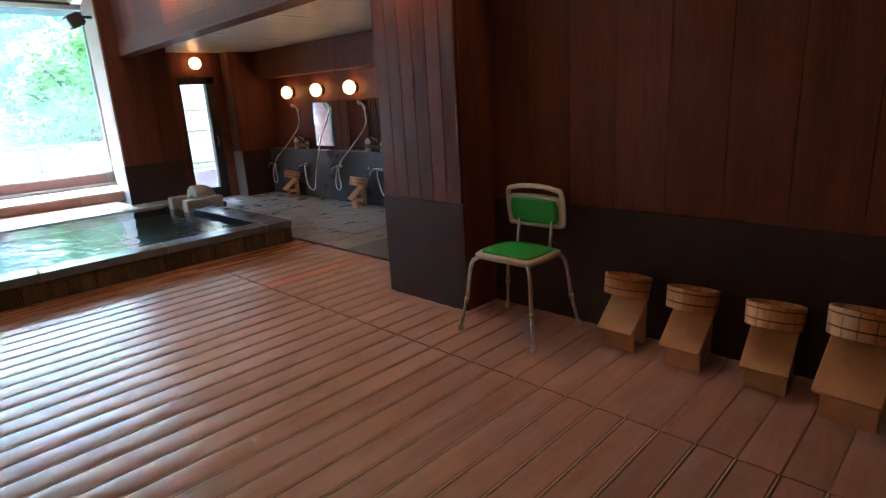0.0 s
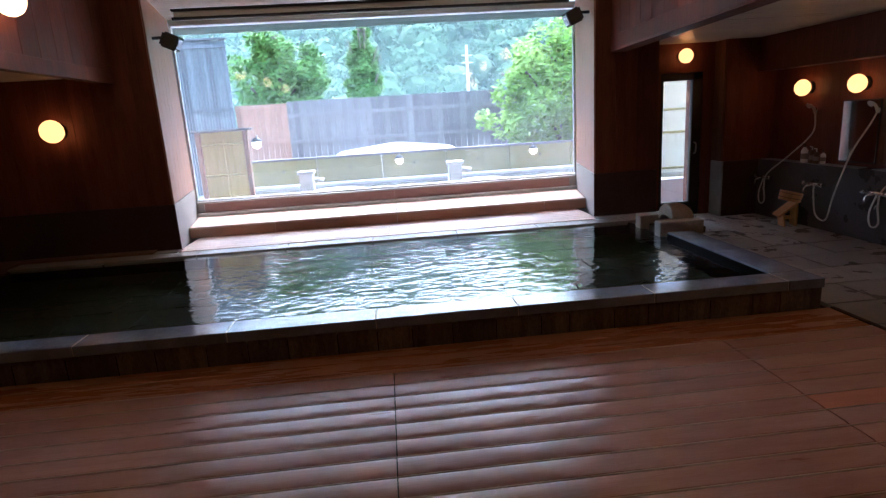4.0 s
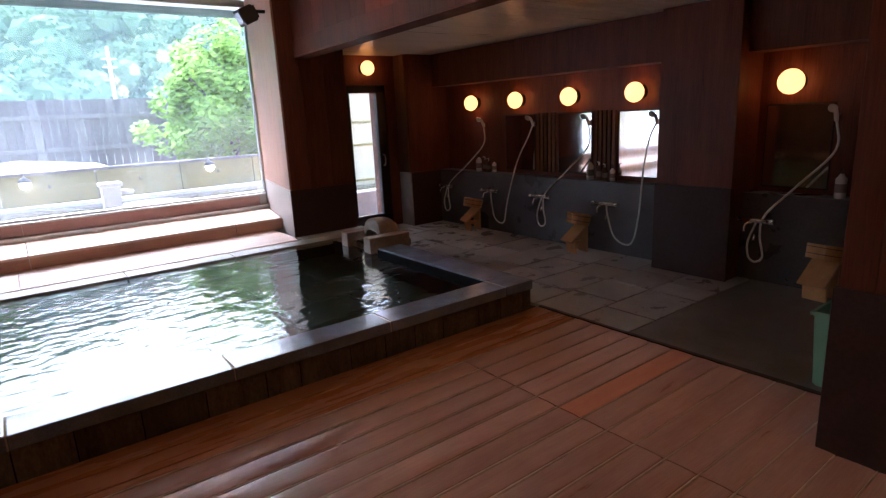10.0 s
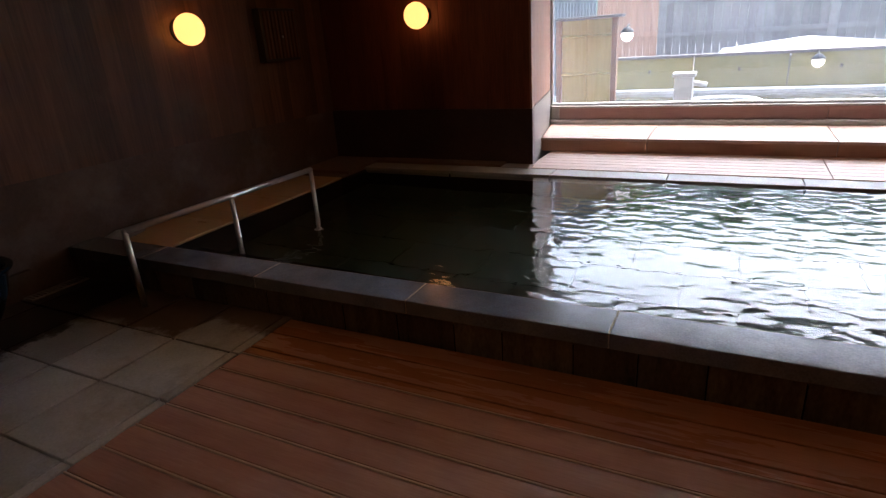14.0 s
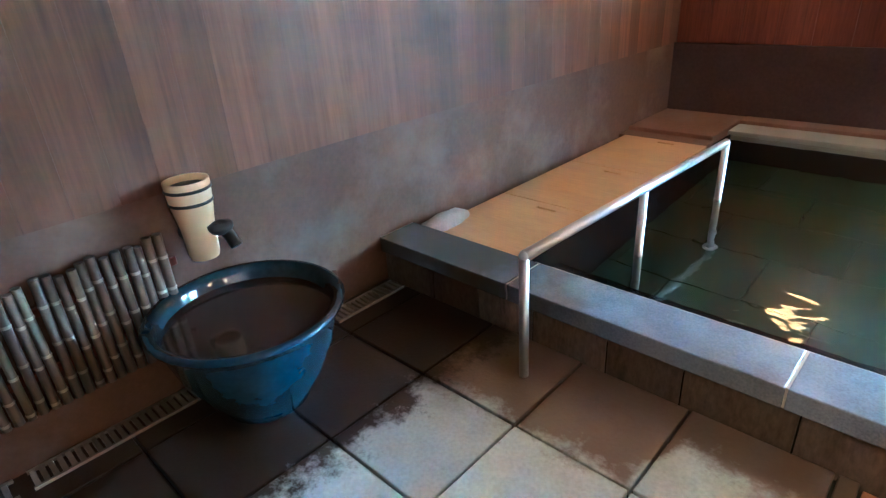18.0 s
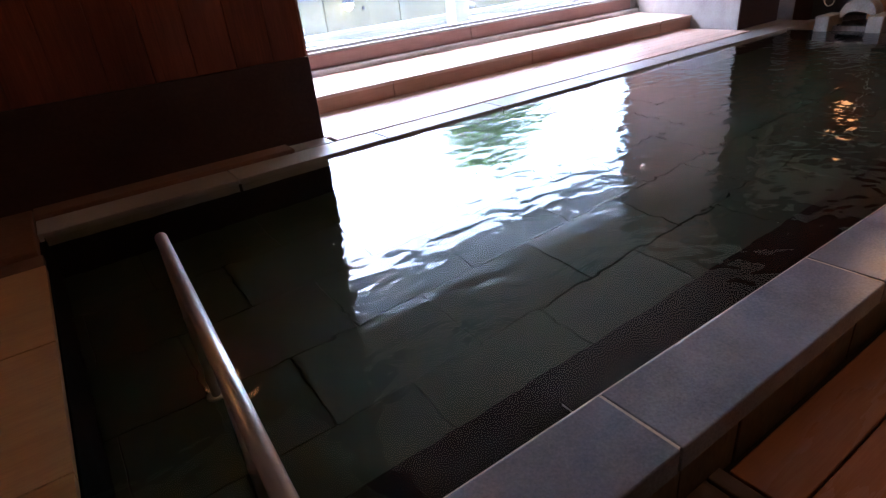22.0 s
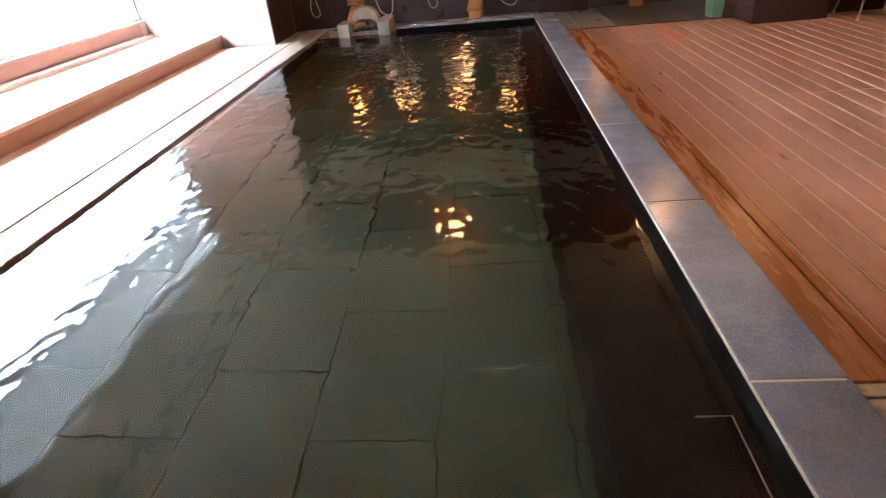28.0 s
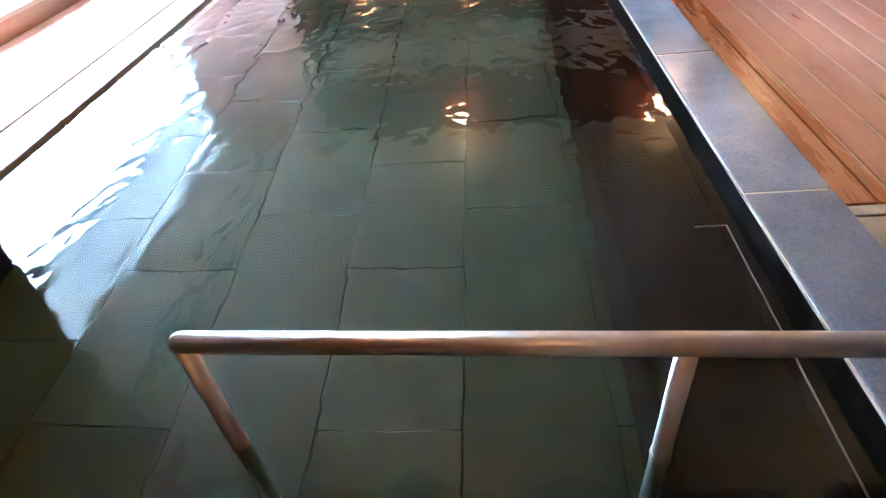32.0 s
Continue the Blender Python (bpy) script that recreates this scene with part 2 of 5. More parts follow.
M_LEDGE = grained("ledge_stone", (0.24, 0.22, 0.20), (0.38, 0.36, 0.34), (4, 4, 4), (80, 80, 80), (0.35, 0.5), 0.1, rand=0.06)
M_CEIL = grained("ceiling_board", (0.68, 0.61, 0.50), (0.80, 0.73, 0.61), (0.5, 5, 5), (8, 80, 80), (0.26, 0.38), 0.05, rand=0.05, island=True)
M_GROUT = plain("grout_dark", (0.03, 0.025, 0.02), 0.8)
M_GROUTL = plain("grout_light", (0.5, 0.48, 0.45), 0.8)
M_CHROME = plain("chrome", (0.75, 0.75, 0.75), 0.15, 1.0)
M_STEEL = plain("brushed_steel", (0.62, 0.61, 0.60), 0.4, 1.0)
M_MIRROR = plain("mirror", (0.9, 0.9, 0.9), 0.02, 1.0)
M_BLACK = plain("black_metal", (0.015, 0.015, 0.016), 0.45)
M_WHITEP = plain("white_plastic", (0.75, 0.73, 0.68), 0.4)
M_GRATE0 = plain("grey_plastic", (0.46, 0.44, 0.42), 0.45)
M_GREEN = plain("green_pad", (0.065, 0.40, 0.045), 0.5)
M_ALU = plain("aluminium", (0.7, 0.7, 0.7), 0.3, 1.0)
M_LAMP = plain("lamp_glass", (0.9, 0.75, 0.5), 0.3, 0, 0.25, (1.0, 0.40, 0.10))
M_LAMP_B = plain("bright_lamp_glass", (0.9, 0.8, 0.6), 0.3, 0, 0.75, (1.0, 0.52, 0.19))
M_BLIND = plain("blind_fabric", (0.62, 0.66, 0.60), 0.7)


def glass_mat(name, ior, col, ripple=0.0):
    m, nt, b = base_mat(name, 0.0)
    b.inputs["Base Color"].default_value = (*col, 1)
    b.inputs["Transmission Weight"].default_value, b.inputs["IOR"].default_value = 1.0, ior
    if ripple:
        N, L = nt.nodes.new, nt.links.new
        g = N("ShaderNodeNewGeometry")
        hs = []
        for sc_, w in (((15, 20, 1), 0.12), ((8.5, 12, 1), 0.74), ((4.2, 5.6, 1), 0.45)):
            mp = N("ShaderNodeMapping"); mp.inputs["Scale"].default_value = sc_
            L(g.outputs["Position"], mp.inputs[0])
            n = N("ShaderNodeTexNoise"); n.inputs["Scale"].default_value, n.inputs["Detail"].default_value = 1.0, 0.0
            n.inputs["Distortion"].default_value = 0.5
            L(mp.outputs[0], n.inputs["Vector"])
            k = N("ShaderNodeMath"); k.operation = "MULTIPLY"; k.inputs[1].default_value = w
            L(n.outputs[0], k.inputs[0]); hs.append(k.outputs[0])
        ad = N("ShaderNodeMath"); ad.operation = "ADD"
        L(hs[0], ad.inputs[0]); L(hs[1], ad.inputs[1])
        ad2 = N("ShaderNodeMath"); ad2.operation = "ADD"
        L(ad.outputs[0], ad2.inputs[0]); L(hs[2], ad2.inputs[1])
        n2 = N("ShaderNodeTexNoise"); n2.inputs["Scale"].default_value = 0.9   # livelier and calmer patches
        L(g.outputs["Position"], n2.inputs["Vector"])
        r2 = N("ShaderNodeMapRange"); r2.inputs[1].default_value, r2.inputs[2].default_value, r2.inputs[3].default_value, r2.inputs[4].default_value = 0.35, 0.65, 0.35, 1.0
        L(n2.outputs[0], r2.inputs[0])
        sx, rx, m2 = N("ShaderNodeSeparateXYZ"), N("ShaderNodeMapRange"), N("ShaderNodeMath")   # calmer far from the spout
        rx.inputs[1].default_value, rx.inputs[2].default_value, rx.inputs[3].default_value, rx.inputs[4].default_value = -7.6, -4.6, 0.4, 1.0
        m2.operation = "MULTIPLY"
        L(g.outputs["Position"], sx.inputs[0]); L(sx.outputs[0], rx.inputs[0]); L(r2.outputs[0], m2.inputs[0]); L(rx.outputs[0], m2.inputs[1])
        mu = N("ShaderNodeMath"); mu.operation = "MULTIPLY"
        L(ad2.outputs[0], mu.inputs[0]); L(m2.outputs[0], mu.inputs[1])
        bp = N("ShaderNodeBump"); bp.inputs["Strength"].default_value, bp.inputs["Distance"].default_value = 1.0, ripple
        L(mu.outputs[0], bp.inputs["Height"]); L(bp.outputs[0], b.inputs["Normal"])
    return m


M_WATER = glass_mat("water", 1.33, (0.78, 0.90, 0.80), 0.0095)
M_GLASS = glass_mat("window_glass", 1.45, (0.97, 0.99, 0.98))


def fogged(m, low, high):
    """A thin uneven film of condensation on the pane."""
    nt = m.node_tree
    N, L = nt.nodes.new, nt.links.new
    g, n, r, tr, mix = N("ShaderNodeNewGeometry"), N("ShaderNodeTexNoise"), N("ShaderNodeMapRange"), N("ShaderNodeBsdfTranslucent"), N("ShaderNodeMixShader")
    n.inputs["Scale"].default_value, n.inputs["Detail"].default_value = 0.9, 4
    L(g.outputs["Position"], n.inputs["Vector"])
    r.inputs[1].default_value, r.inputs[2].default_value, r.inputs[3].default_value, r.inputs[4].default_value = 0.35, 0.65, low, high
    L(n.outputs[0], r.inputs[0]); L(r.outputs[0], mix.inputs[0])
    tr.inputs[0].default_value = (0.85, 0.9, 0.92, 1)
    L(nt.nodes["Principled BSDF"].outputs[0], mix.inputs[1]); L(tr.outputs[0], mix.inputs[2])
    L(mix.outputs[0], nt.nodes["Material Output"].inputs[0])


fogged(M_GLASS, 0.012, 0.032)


# ---- mesh helpers ----
def cube(bm, x0, x1, y0, y1, z0, z1, bev=0.0, m=None):
    r = bmesh.ops.create_cube(bm, size=1.0)
    bmesh.ops.transform(bm, verts=r["verts"], matrix=Matrix.LocRotScale(((x0 + x1) / 2, (y0 + y1) / 2, (z0 + z1) / 2), None, (abs(x1 - x0), abs(y1 - y0), abs(z1 - z0))))
    vs = r["verts"]
    if bev:
        es = list({e for v in vs for e in v.link_edges})
        out = bmesh.ops.bevel(bm, geom=es, offset=bev, segments=1 if bev < 0.004 else 2, affect="EDGES", profile=0.5)
        vs = list({v for f in out["faces"] for v in f.verts} | {v for v in vs if v.is_valid})
    if m is not None:
        bmesh.ops.transform(bm, verts=vs, matrix=m)
    return vs


def box(*a, m=None, bev=0.0):
    bm = bmesh.new()
    cube(bm, *a, bev=bev, m=m)
    return bm


def lathe(profile, seg=24, m=None, bm=None):
    """A turned shape from rows of radius and height."""
    bm = bm or bmesh.new()
    rings = []
    for r, z in profile:
        rings.append([bm.verts.new((r * math.cos(2 * math.pi * i / seg), r * math.sin(2 * math.pi * i / seg), z)) for i in range(seg)])
    for a, b in zip(rings, rings[1:]):
        for i in range(seg):
            bm.faces.new((a[i], a[(i + 1) % seg], b[(i + 1) % seg], b[i]))
    caps = [bm.faces.new(rings[0][::-1]), bm.faces.new(rings[-1])]
    for f in bm.faces:
        f.smooth = f not in caps
    for f in caps:
        for e in f.edges:
            e.smooth = False
    if m is not None:
        bmesh.ops.transform(bm, verts=[v for ring in rings for v in ring], matrix=m)
    return bm


def tube(points, r, seg=10, bm=None):
    """A round bar along a line of points."""
    bm = bm or bmesh.new()
    pts = [Vector(p) for p in points]
    rings, side = [], None
    for i, p in enumerate(pts):
        d = (pts[min(i + 1, len(pts) - 1)] - pts[max(i - 1, 0)]).normalized()
        if side is None:
            side = d.orthogonal().normalized()
        side = (side - d * side.dot(d)).normalized()
        up = d.cross(side)
        rings.append([bm.verts.new(p + r * (math.cos(2 * math.pi * k / seg) * side + math.sin(2 * math.pi * k / seg) * up)) for k in range(seg)])
    for a, b in zip(rings, rings[1:]):
        for k in range(seg):
            bm.faces.new((a[k], a[(k + 1) % seg], b[(k + 1) % seg], b[k])).smooth = True
    bm.faces.new(rings[0][::-1]); bm.faces.new(rings[-1])
    return bm


def curve(points, n=8):
    """A smooth line through points."""
    P = [Vector(p) for p in points]
    P = [2 * P[0] - P[1]] + P + [2 * P[-1] - P[-2]]
    out = []
    for i in range(1, len(P) - 2):
        for k in range(n):
            t = k / n
            a, b, c, d = P[i - 1], P[i], P[i + 1], P[i + 2]
            out.append(0.5 * ((2 * b) + (c - a) * t + (2 * a - 5 * b + 4 * c - d) * t * t + (3 * b - a - 3 * c + d) * t ** 3))
    return out + [P[-2]]


def mesh_of(name, bm, mat):
    bmesh.ops.recalc_face_normals(bm, faces=bm.faces)
    me = bpy.data.meshes.new(name)
    bm.to_mesh(me)
    bm.free()
    me.materials.append(mat)
    return me


def part(name, bm, mat, parent=None, label=""):
    ob = new(name, mesh_of(name, bm, mat))
    ob.parent = parent
    return tagged(ob, label)


def piece(name, me, parent, m):
    ob = new(name, me)
    ob.parent = parent
    ob.matrix_local = m
    return ob


def setting(name, bm, mat, label, category=""):
    return tagged(part(name, bm, mat), label, category or name.split("_")[0], kind="structure")


def thing(name, m, label, category, group=""):
    ob = new(name)
    ob.empty_display_size = 0.1
    ob.matrix_world = m
    return tagged(ob, label, category, group)


# ---- plan ----
CEIL, LOW, BEAM_R, BEAM_L = 3.32, 2.40, -0.38, -6.57
WX, EX = -8.68, 2.18           # left wall, shower wall
RIM, LEDGE, WATER = 0.25, 0.208, 0.190
PY, GY, GD = 3.477, 5.38, 4.62   # pillar front, window glass, outer face beside the door
XL, XR = -6.46, -0.235       # the splayed window opening at the glass
WL, WR = -6.115, -0.607       # window opening
BACK = -8.0
DOOR_Y, DX0, DX1 = 4.14, 0.63, 1.27   # garden door

# ---- ground and shell ----
gr = bmesh.new()
cube(gr, -300, 300, 4.6, 600, -0.4, 0.0)
cube(gr, -300, 300, -300, -8.3, -0.4, 0.0)
cube(gr, -300, WX - 0.3, -8.3, 4.6, -0.4, 0.0)
cube(gr, EX + 0.4, 300, -8.3, 4.6, -0.4, 0.0)
M_GROUND = grained("garden_ground", (0.20, 0.19, 0.17), (0.31, 0.30, 0.28), (0.5, 0.5, 0.5), (6, 6, 6), (0.7, 0.9), 0.3)
setting("ground", gr, M_GROUND, "pale garden gravel round the bath house", "ground")
fl = bmesh.new()
cube(fl, WX, EX, BACK, 0.03, -0.2, -0.035)
cube(fl, 0.0, EX, 0.0, DOOR_Y + 0.5, -0.2, -0.035)
floor = setting("floor", fl, M_GROUT, "dark bed under decking and stone flags", "floor")


def wall(name, x0, x1, y0, y1, z0, z1, mat, label):
    return setting(name, box(x0, x1, y0, y1, z0, z1), mat, label, "wall")


wall_west = wall("wall_west", WX - 0.25, WX, BACK - 0.25, GY, -0.1, CEIL, M_DADO_L, "brown wooden wall above a plain stone dado")
wall_south = wall("wall_south", WX, EX, BACK - 0.25, BACK, -0.1, CEIL, M_PANEL, "dark wooden end wall")
wall_east = wall("wall_east", EX, EX + 0.25, -2.6, GD + 0.1, -0.1, CEIL, M_PANEL, "dark shower wall")
def prism(pts, z0, z1):
    bm = bmesh.new()
    lo, hi = [[bm.verts.new((x, y, z)) for x, y in pts] for z in (z0, z1)]
    bm.faces.new(lo[::-1]); bm.faces.new(hi)
    for i in range(len(pts)):
        j = (i + 1) % len(pts)
        bm.faces.new((lo[i], lo[j], hi[j], hi[i]))
    return bm


wall_nw = setting("wall_north_west", prism(((WX, PY + 0.02), (WL - 0.022, PY + 0.02), (XL - 0.022, GY), (WX, GY)), -0.1, CEIL), M_PANEL, "dark red-brown wooden wall beside the window", "wall")
wall_pier = setting("wall_pillar_east", prism(((WR + 0.022, PY + 0.02), (0.25, PY + 0.02), (0.25, GY), (XR + 0.022, GY)), -0.1, CEIL), M_PANEL, "dark wooden pillar between window and garden door", "wall")
wd = bmesh.new()
cube(wd, 0.272, DX0, DOOR_Y, GD, -0.1, CEIL)
cube(wd, DX0, DX1, DOOR_Y, GD, 2.08, CEIL)
cube(wd, DX1, 1.45, DOOR_Y, GD, -0.1, CEIL)
wall_door = setting("wall_door", wd, M_PANEL, "dark wall round the garden door", "wall")
wall_pier2 = wall("wall_pier", 1.45, EX, 3.86, GD, -0.1, CEIL, M_PANEL, "dark pier beside the garden door")
wall_chair = wall("wall_chair", -0.13, 0.15, BACK, -3.150, -0.1, CEIL, M_PANEL, "dark reddish wooden wall behind chair and stools")
column = wall("wall_column", -0.47, 0.15, -3.150, -2.33, -0.1, CEIL, M_PANEL, "dark wooden column at the end of the deck")
wall_se = wall("wall_south_east", 0.15, EX, -2.75, -2.6, -0.1, CEIL, M_PANEL, "dark wall closing the shower bay")
roof = setting("roof", box(WX - 0.3, EX + 0.4, BACK - 0.3, GY + 0.1, CEIL + 0.12, CEIL + 0.3), M_BLACK, "flat roof", "roof")
beam_r = wall("beam_east", BEAM_R + 0.02, BEAM_R + 0.2, BACK, PY, LOW + 0.30, CEIL + 0.1, M_PANEL, "dark wooden beam over the edge of the shower bay")
beam_l = wall("beam_west", BEAM_L - 0.2, BEAM_L - 0.02, BACK, PY, LOW - 0.08, CEIL + 0.1, M_PANEL, "dark wooden beam over the west bay")
cm = bmesh.new()
y = -7.9
while y < GY:
    cube(cm, BEAM_L, BEAM_R, y, min(y + 0.102, GY), CEIL, CEIL + 0.02)
    y += 0.1165
n_slat = len(cm.faces)
cube(cm, BEAM_L, BEAM_R, BACK, GY, CEIL + 0.021, CEIL + 0.05)
cm.faces.ensure_lookup_table()
for f in cm.faces[n_slat:]:
    f.material_index = 1
setting("ceiling", cm, M_CEIL, "cream slatted ceiling with dark joints", "ceiling").data.materials.append(M_GROUT)
lc = bmesh.new()
y = -2.55
while y < DOOR_Y:
    cube(lc, BEAM_R + 0.2, EX, y, min(y + 0.106, DOOR_Y), LOW + 0.08, LOW + 0.10)
    y += 0.1165
cube(lc, BEAM_R + 0.2, EX, -2.6, DOOR_Y, LOW + 0.10, LOW + 0.13)
y = -7.9
while y < PY:
    cube(lc, WX, BEAM_L - 0.2, y, min(y + 0.106, PY), LOW - 0.01, LOW + 0.01)
    y += 0.1165
cube(lc, WX, BEAM_L - 0.2, BACK, PY, LOW + 0.01, LOW + 0.04)
setting("ceiling_low", lc, M_CEIL, "low cream slatted ceiling over the side bays", "ceiling")

# ---- window ----
win = thing("window_1", pose(0, GY, 0), "wide fixed window with one clear pane to the garden", "window")
win["kind"] = "structure"
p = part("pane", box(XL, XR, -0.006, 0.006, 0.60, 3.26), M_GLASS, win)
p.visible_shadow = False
fr = bmesh.new()
cube(fr, XL, XR, -0.04, 0.03, 0.585, 0.62, 0.004)
cube(fr, XL, XR, -0.04, 0.03, 3.23, 3.27, 0.004)
cube(fr, XL, XL + 0.03, -0.04, 0.03, 0.62, 3.23)
cube(fr, XR - 0.03, XR, -0.04, 0.03, 0.62, 3.23)
part("window_frame", fr, M_STEEL, win)
wall_head = wall("wall_head", XL, XR, GY - 0.05, GY + 0.08, 3.27, CEIL, M_BLIND, "pale lintel over the window")
wall_sill = wall("wall_sill", XL, XR, GY - 0.045, GY + 0.05, -0.1, 0.585, M_LEDGE, "wall under the window")

# ---- pool ----
PX0, PX1, PY0, PY1, PB = -7.97, -0.30, 0.25, 3.04, -0.49
pw = bmesh.new()
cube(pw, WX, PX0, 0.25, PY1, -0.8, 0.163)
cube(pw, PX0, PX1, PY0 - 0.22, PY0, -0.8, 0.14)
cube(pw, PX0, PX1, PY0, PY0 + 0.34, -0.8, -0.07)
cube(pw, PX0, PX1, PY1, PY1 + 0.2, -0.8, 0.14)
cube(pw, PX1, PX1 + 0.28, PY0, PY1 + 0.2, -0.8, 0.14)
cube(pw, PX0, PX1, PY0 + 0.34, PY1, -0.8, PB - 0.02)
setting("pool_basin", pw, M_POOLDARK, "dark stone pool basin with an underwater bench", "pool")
wat = bmesh.new()
bmesh.ops.create_grid(wat, x_segments=1, y_segments=1, size=0.5, matrix=Matrix.LocRotScale(((PX0 + PX1) / 2, (PY0 + PY1) / 2, WATER), None, (PX1 - PX0, PY1 - PY0, 1)))
water = setting("water", wat, M_WATER, "clear greenish hot spring water, faintly rippled", "water")
water.visible_shadow = False
ledge = tagged(thing("ledge", pose(0, 0, 0), "pale stone ledge slabs along the window side of the pool", "ledge"), kind="structure")
for a, b in zip([-8.0, -6.9, -5.8, -4.72, -3.64, -2.56, -1.5], [-6.9, -5.8, -4.72, -3.64, -2.56, -1.5, -0.31]):
    part("slab", box(a + 0.003, b - 0.003, PY1, 3.30, 0.0, LEDGE, bev=0.006), M_LEDGE, ledge)
part("slab", box(-0.307, 0.35, PY1, 3.30, 0.0, LEDGE, bev=0.006), M_LEDGE, ledge)
part("slab", box(WX, -8.003, 2.74, PY + 0.03, 0.0, LEDGE + 0.02, bev=0.008), M_DADO_L, ledge, "brown corner slab")
part("coping", box(-8.0, WL - 0.3, 3.305, PY + 0.03, 0.0, LEDGE + 0.025, bev=0.008), M_DADO_L, ledge, "brown stone coping at the wall foot")
part("coping", box(WL - 0.3, WL, 3.305, PY + 0.03, 0.0, LEDGE + 0.004, bev=0.004), M_LEDGE, ledge)
part("coping", box(WR, 0.35, 3.305, PY + 0.03, 0.0, LEDGE + 0.004, bev=0.004), M_LEDGE, ledge)
steps = thing("bench_steps", pose(0, 0, 0), "pinkish wooden bench steps under the window", "bench")
def edge_l(y):
    return WL + (XL - WL) * (y - PY) / (GY - PY)


def edge_r(y):
    return WR + (XR - WR) * (y - PY) / (GY - PY)


for k in range(7):
    ya = 3.305 + 0.13 * k
    for a, b in ((max(WL, edge_l(ya)), -3.42), (-3.42, min(WR, edge_r(ya)))):
        part("lower_board", box(a + 0.002, b - 0.002, ya, ya + 0.127, 0.1, LEDGE + 0.006, bev=0.003), M_BENCH, steps)
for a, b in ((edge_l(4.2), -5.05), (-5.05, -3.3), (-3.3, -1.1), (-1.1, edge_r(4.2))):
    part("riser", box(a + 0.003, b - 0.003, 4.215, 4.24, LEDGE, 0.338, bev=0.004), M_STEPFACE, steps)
for k in range(8):
    ya = 4.205 + 0.137 * k
    for a, b in ((edge_l(ya), -5.05), (-5.05, -3.3), (-3.3, -1.1), (-1.1, edge_r(ya))):
        part("tread", box(a + 0.003, b - 0.003, ya, ya + 0.1345, 0.333, 0.363, bev=0.003), M_BENCH, steps)
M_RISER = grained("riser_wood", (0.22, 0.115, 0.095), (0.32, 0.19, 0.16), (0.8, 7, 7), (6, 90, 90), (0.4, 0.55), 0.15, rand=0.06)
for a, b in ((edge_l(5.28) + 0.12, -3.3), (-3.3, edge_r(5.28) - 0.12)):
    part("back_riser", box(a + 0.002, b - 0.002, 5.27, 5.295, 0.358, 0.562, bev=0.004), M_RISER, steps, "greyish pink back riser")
part("sill", box(edge_l(5.28) + 0.004, edge_r(5.28) - 0.004, 5.265, 5.334, 0.562, 0.588, bev=0.004), M_LEDGE, steps, "pale stone sill")
part("cheek", box(edge_l(5.28) + 0.004, edge_l(5.28) + 0.12, 5.27, 5.33, 0.358, 0.562, bev=0.004), M_LEDGE, steps)
part("cheek", box(edge_r(5.28) - 0.12, edge_r(5.28) - 0.004, 5.27, 5.33, 0.358, 0.562, bev=0.004), M_LEDGE, steps)

# ---- lamps ----
def globe(name, m, r=0.115, group="globe lamps", mat=M_LAMP):
    t = thing(name, m, "lit round opal glass wall lamp glowing warm", "lamp", group)
    part("mount", lathe([(r * 0.75, 0), (r * 0.75, 0.03), (r * 0.6, 0.04)], 20), M_BLACK, t)
    prof = [(r * math.sin(a), 0.03 + r * 0.85 * (1 - math.cos(a))) for a in [math.pi * (0.25 + 0.75 * k / 10) for k in range(10)]]
    part("shade", lathe(prof, 24), mat, t, "glowing opal glass globe")
    return t


for yy in (3.153, 2.27, 1.38, 0.49, -1.03):
    globe("wall_lamp", pose(EX, yy, 1.755, 0, -90, 0), 0.105)
for yy in (1.45, -1.48, -4.4):
    globe("wall_lamp", pose(BEAM_R, yy, 2.97, 0, -90, 0), 0.14, mat=M_LAMP_B)
    globe("wall_lamp", pose(BEAM_L, yy, 2.86, 0, 90, 0), 0.14, mat=M_LAMP_B)
globe("wall_lamp", pose(-0.49, -2.68, 2.57, 0, -90, 0), 0.14, mat=M_LAMP_B)
globe("wall_lamp", pose(0.93, DOOR_Y, 2.30, 90, 0, 0), 0.1)
globe("wall_lamp", pose(-7.32, PY, 1.785, 90, 0, 0), 0.135)
globe("wall_lamp", pose(WX, 1.44, 1.765, 0, 90, 0), 0.135)

# ---- deck, rim, floors ----
deck = thing("deck", pose(0, 0, 0), "red-brown wooden deck boards, damp and slightly shiny", "deck")
deck["kind"] = "structure"
PITCH = 0.1655


def crowned(hx, hy, crown):
    """A board with a slightly domed top and rounded long edges."""
    prof = [(-hy, -0.03), (-hy, -0.006 - crown)] + [(hy * u, -crown * u * u - (0.0015 if abs(u) > 0.95 else 0)) for u in (-0.98, -0.7, -0.35, 0, 0.35, 0.7, 0.98)] + [(hy, -0.006 - crown), (hy, -0.03)]
    bm = bmesh.new()
    ends = [[bm.verts.new((x, y, z)) for y, z in prof] for x in (-hx, hx)]
    for i in range(len(prof)):
        j = (i + 1) % len(prof)
        f = bm.faces.new((ends[0][i], ends[0][j], ends[1][j], ends[1][i]))
        f.smooth = 2 <= i <= 7
    for f in (bm.faces.new(ends[0][::-1]), bm.faces.new(ends[1])):
        for e in f.edges:
            e.smooth = False
    return bm


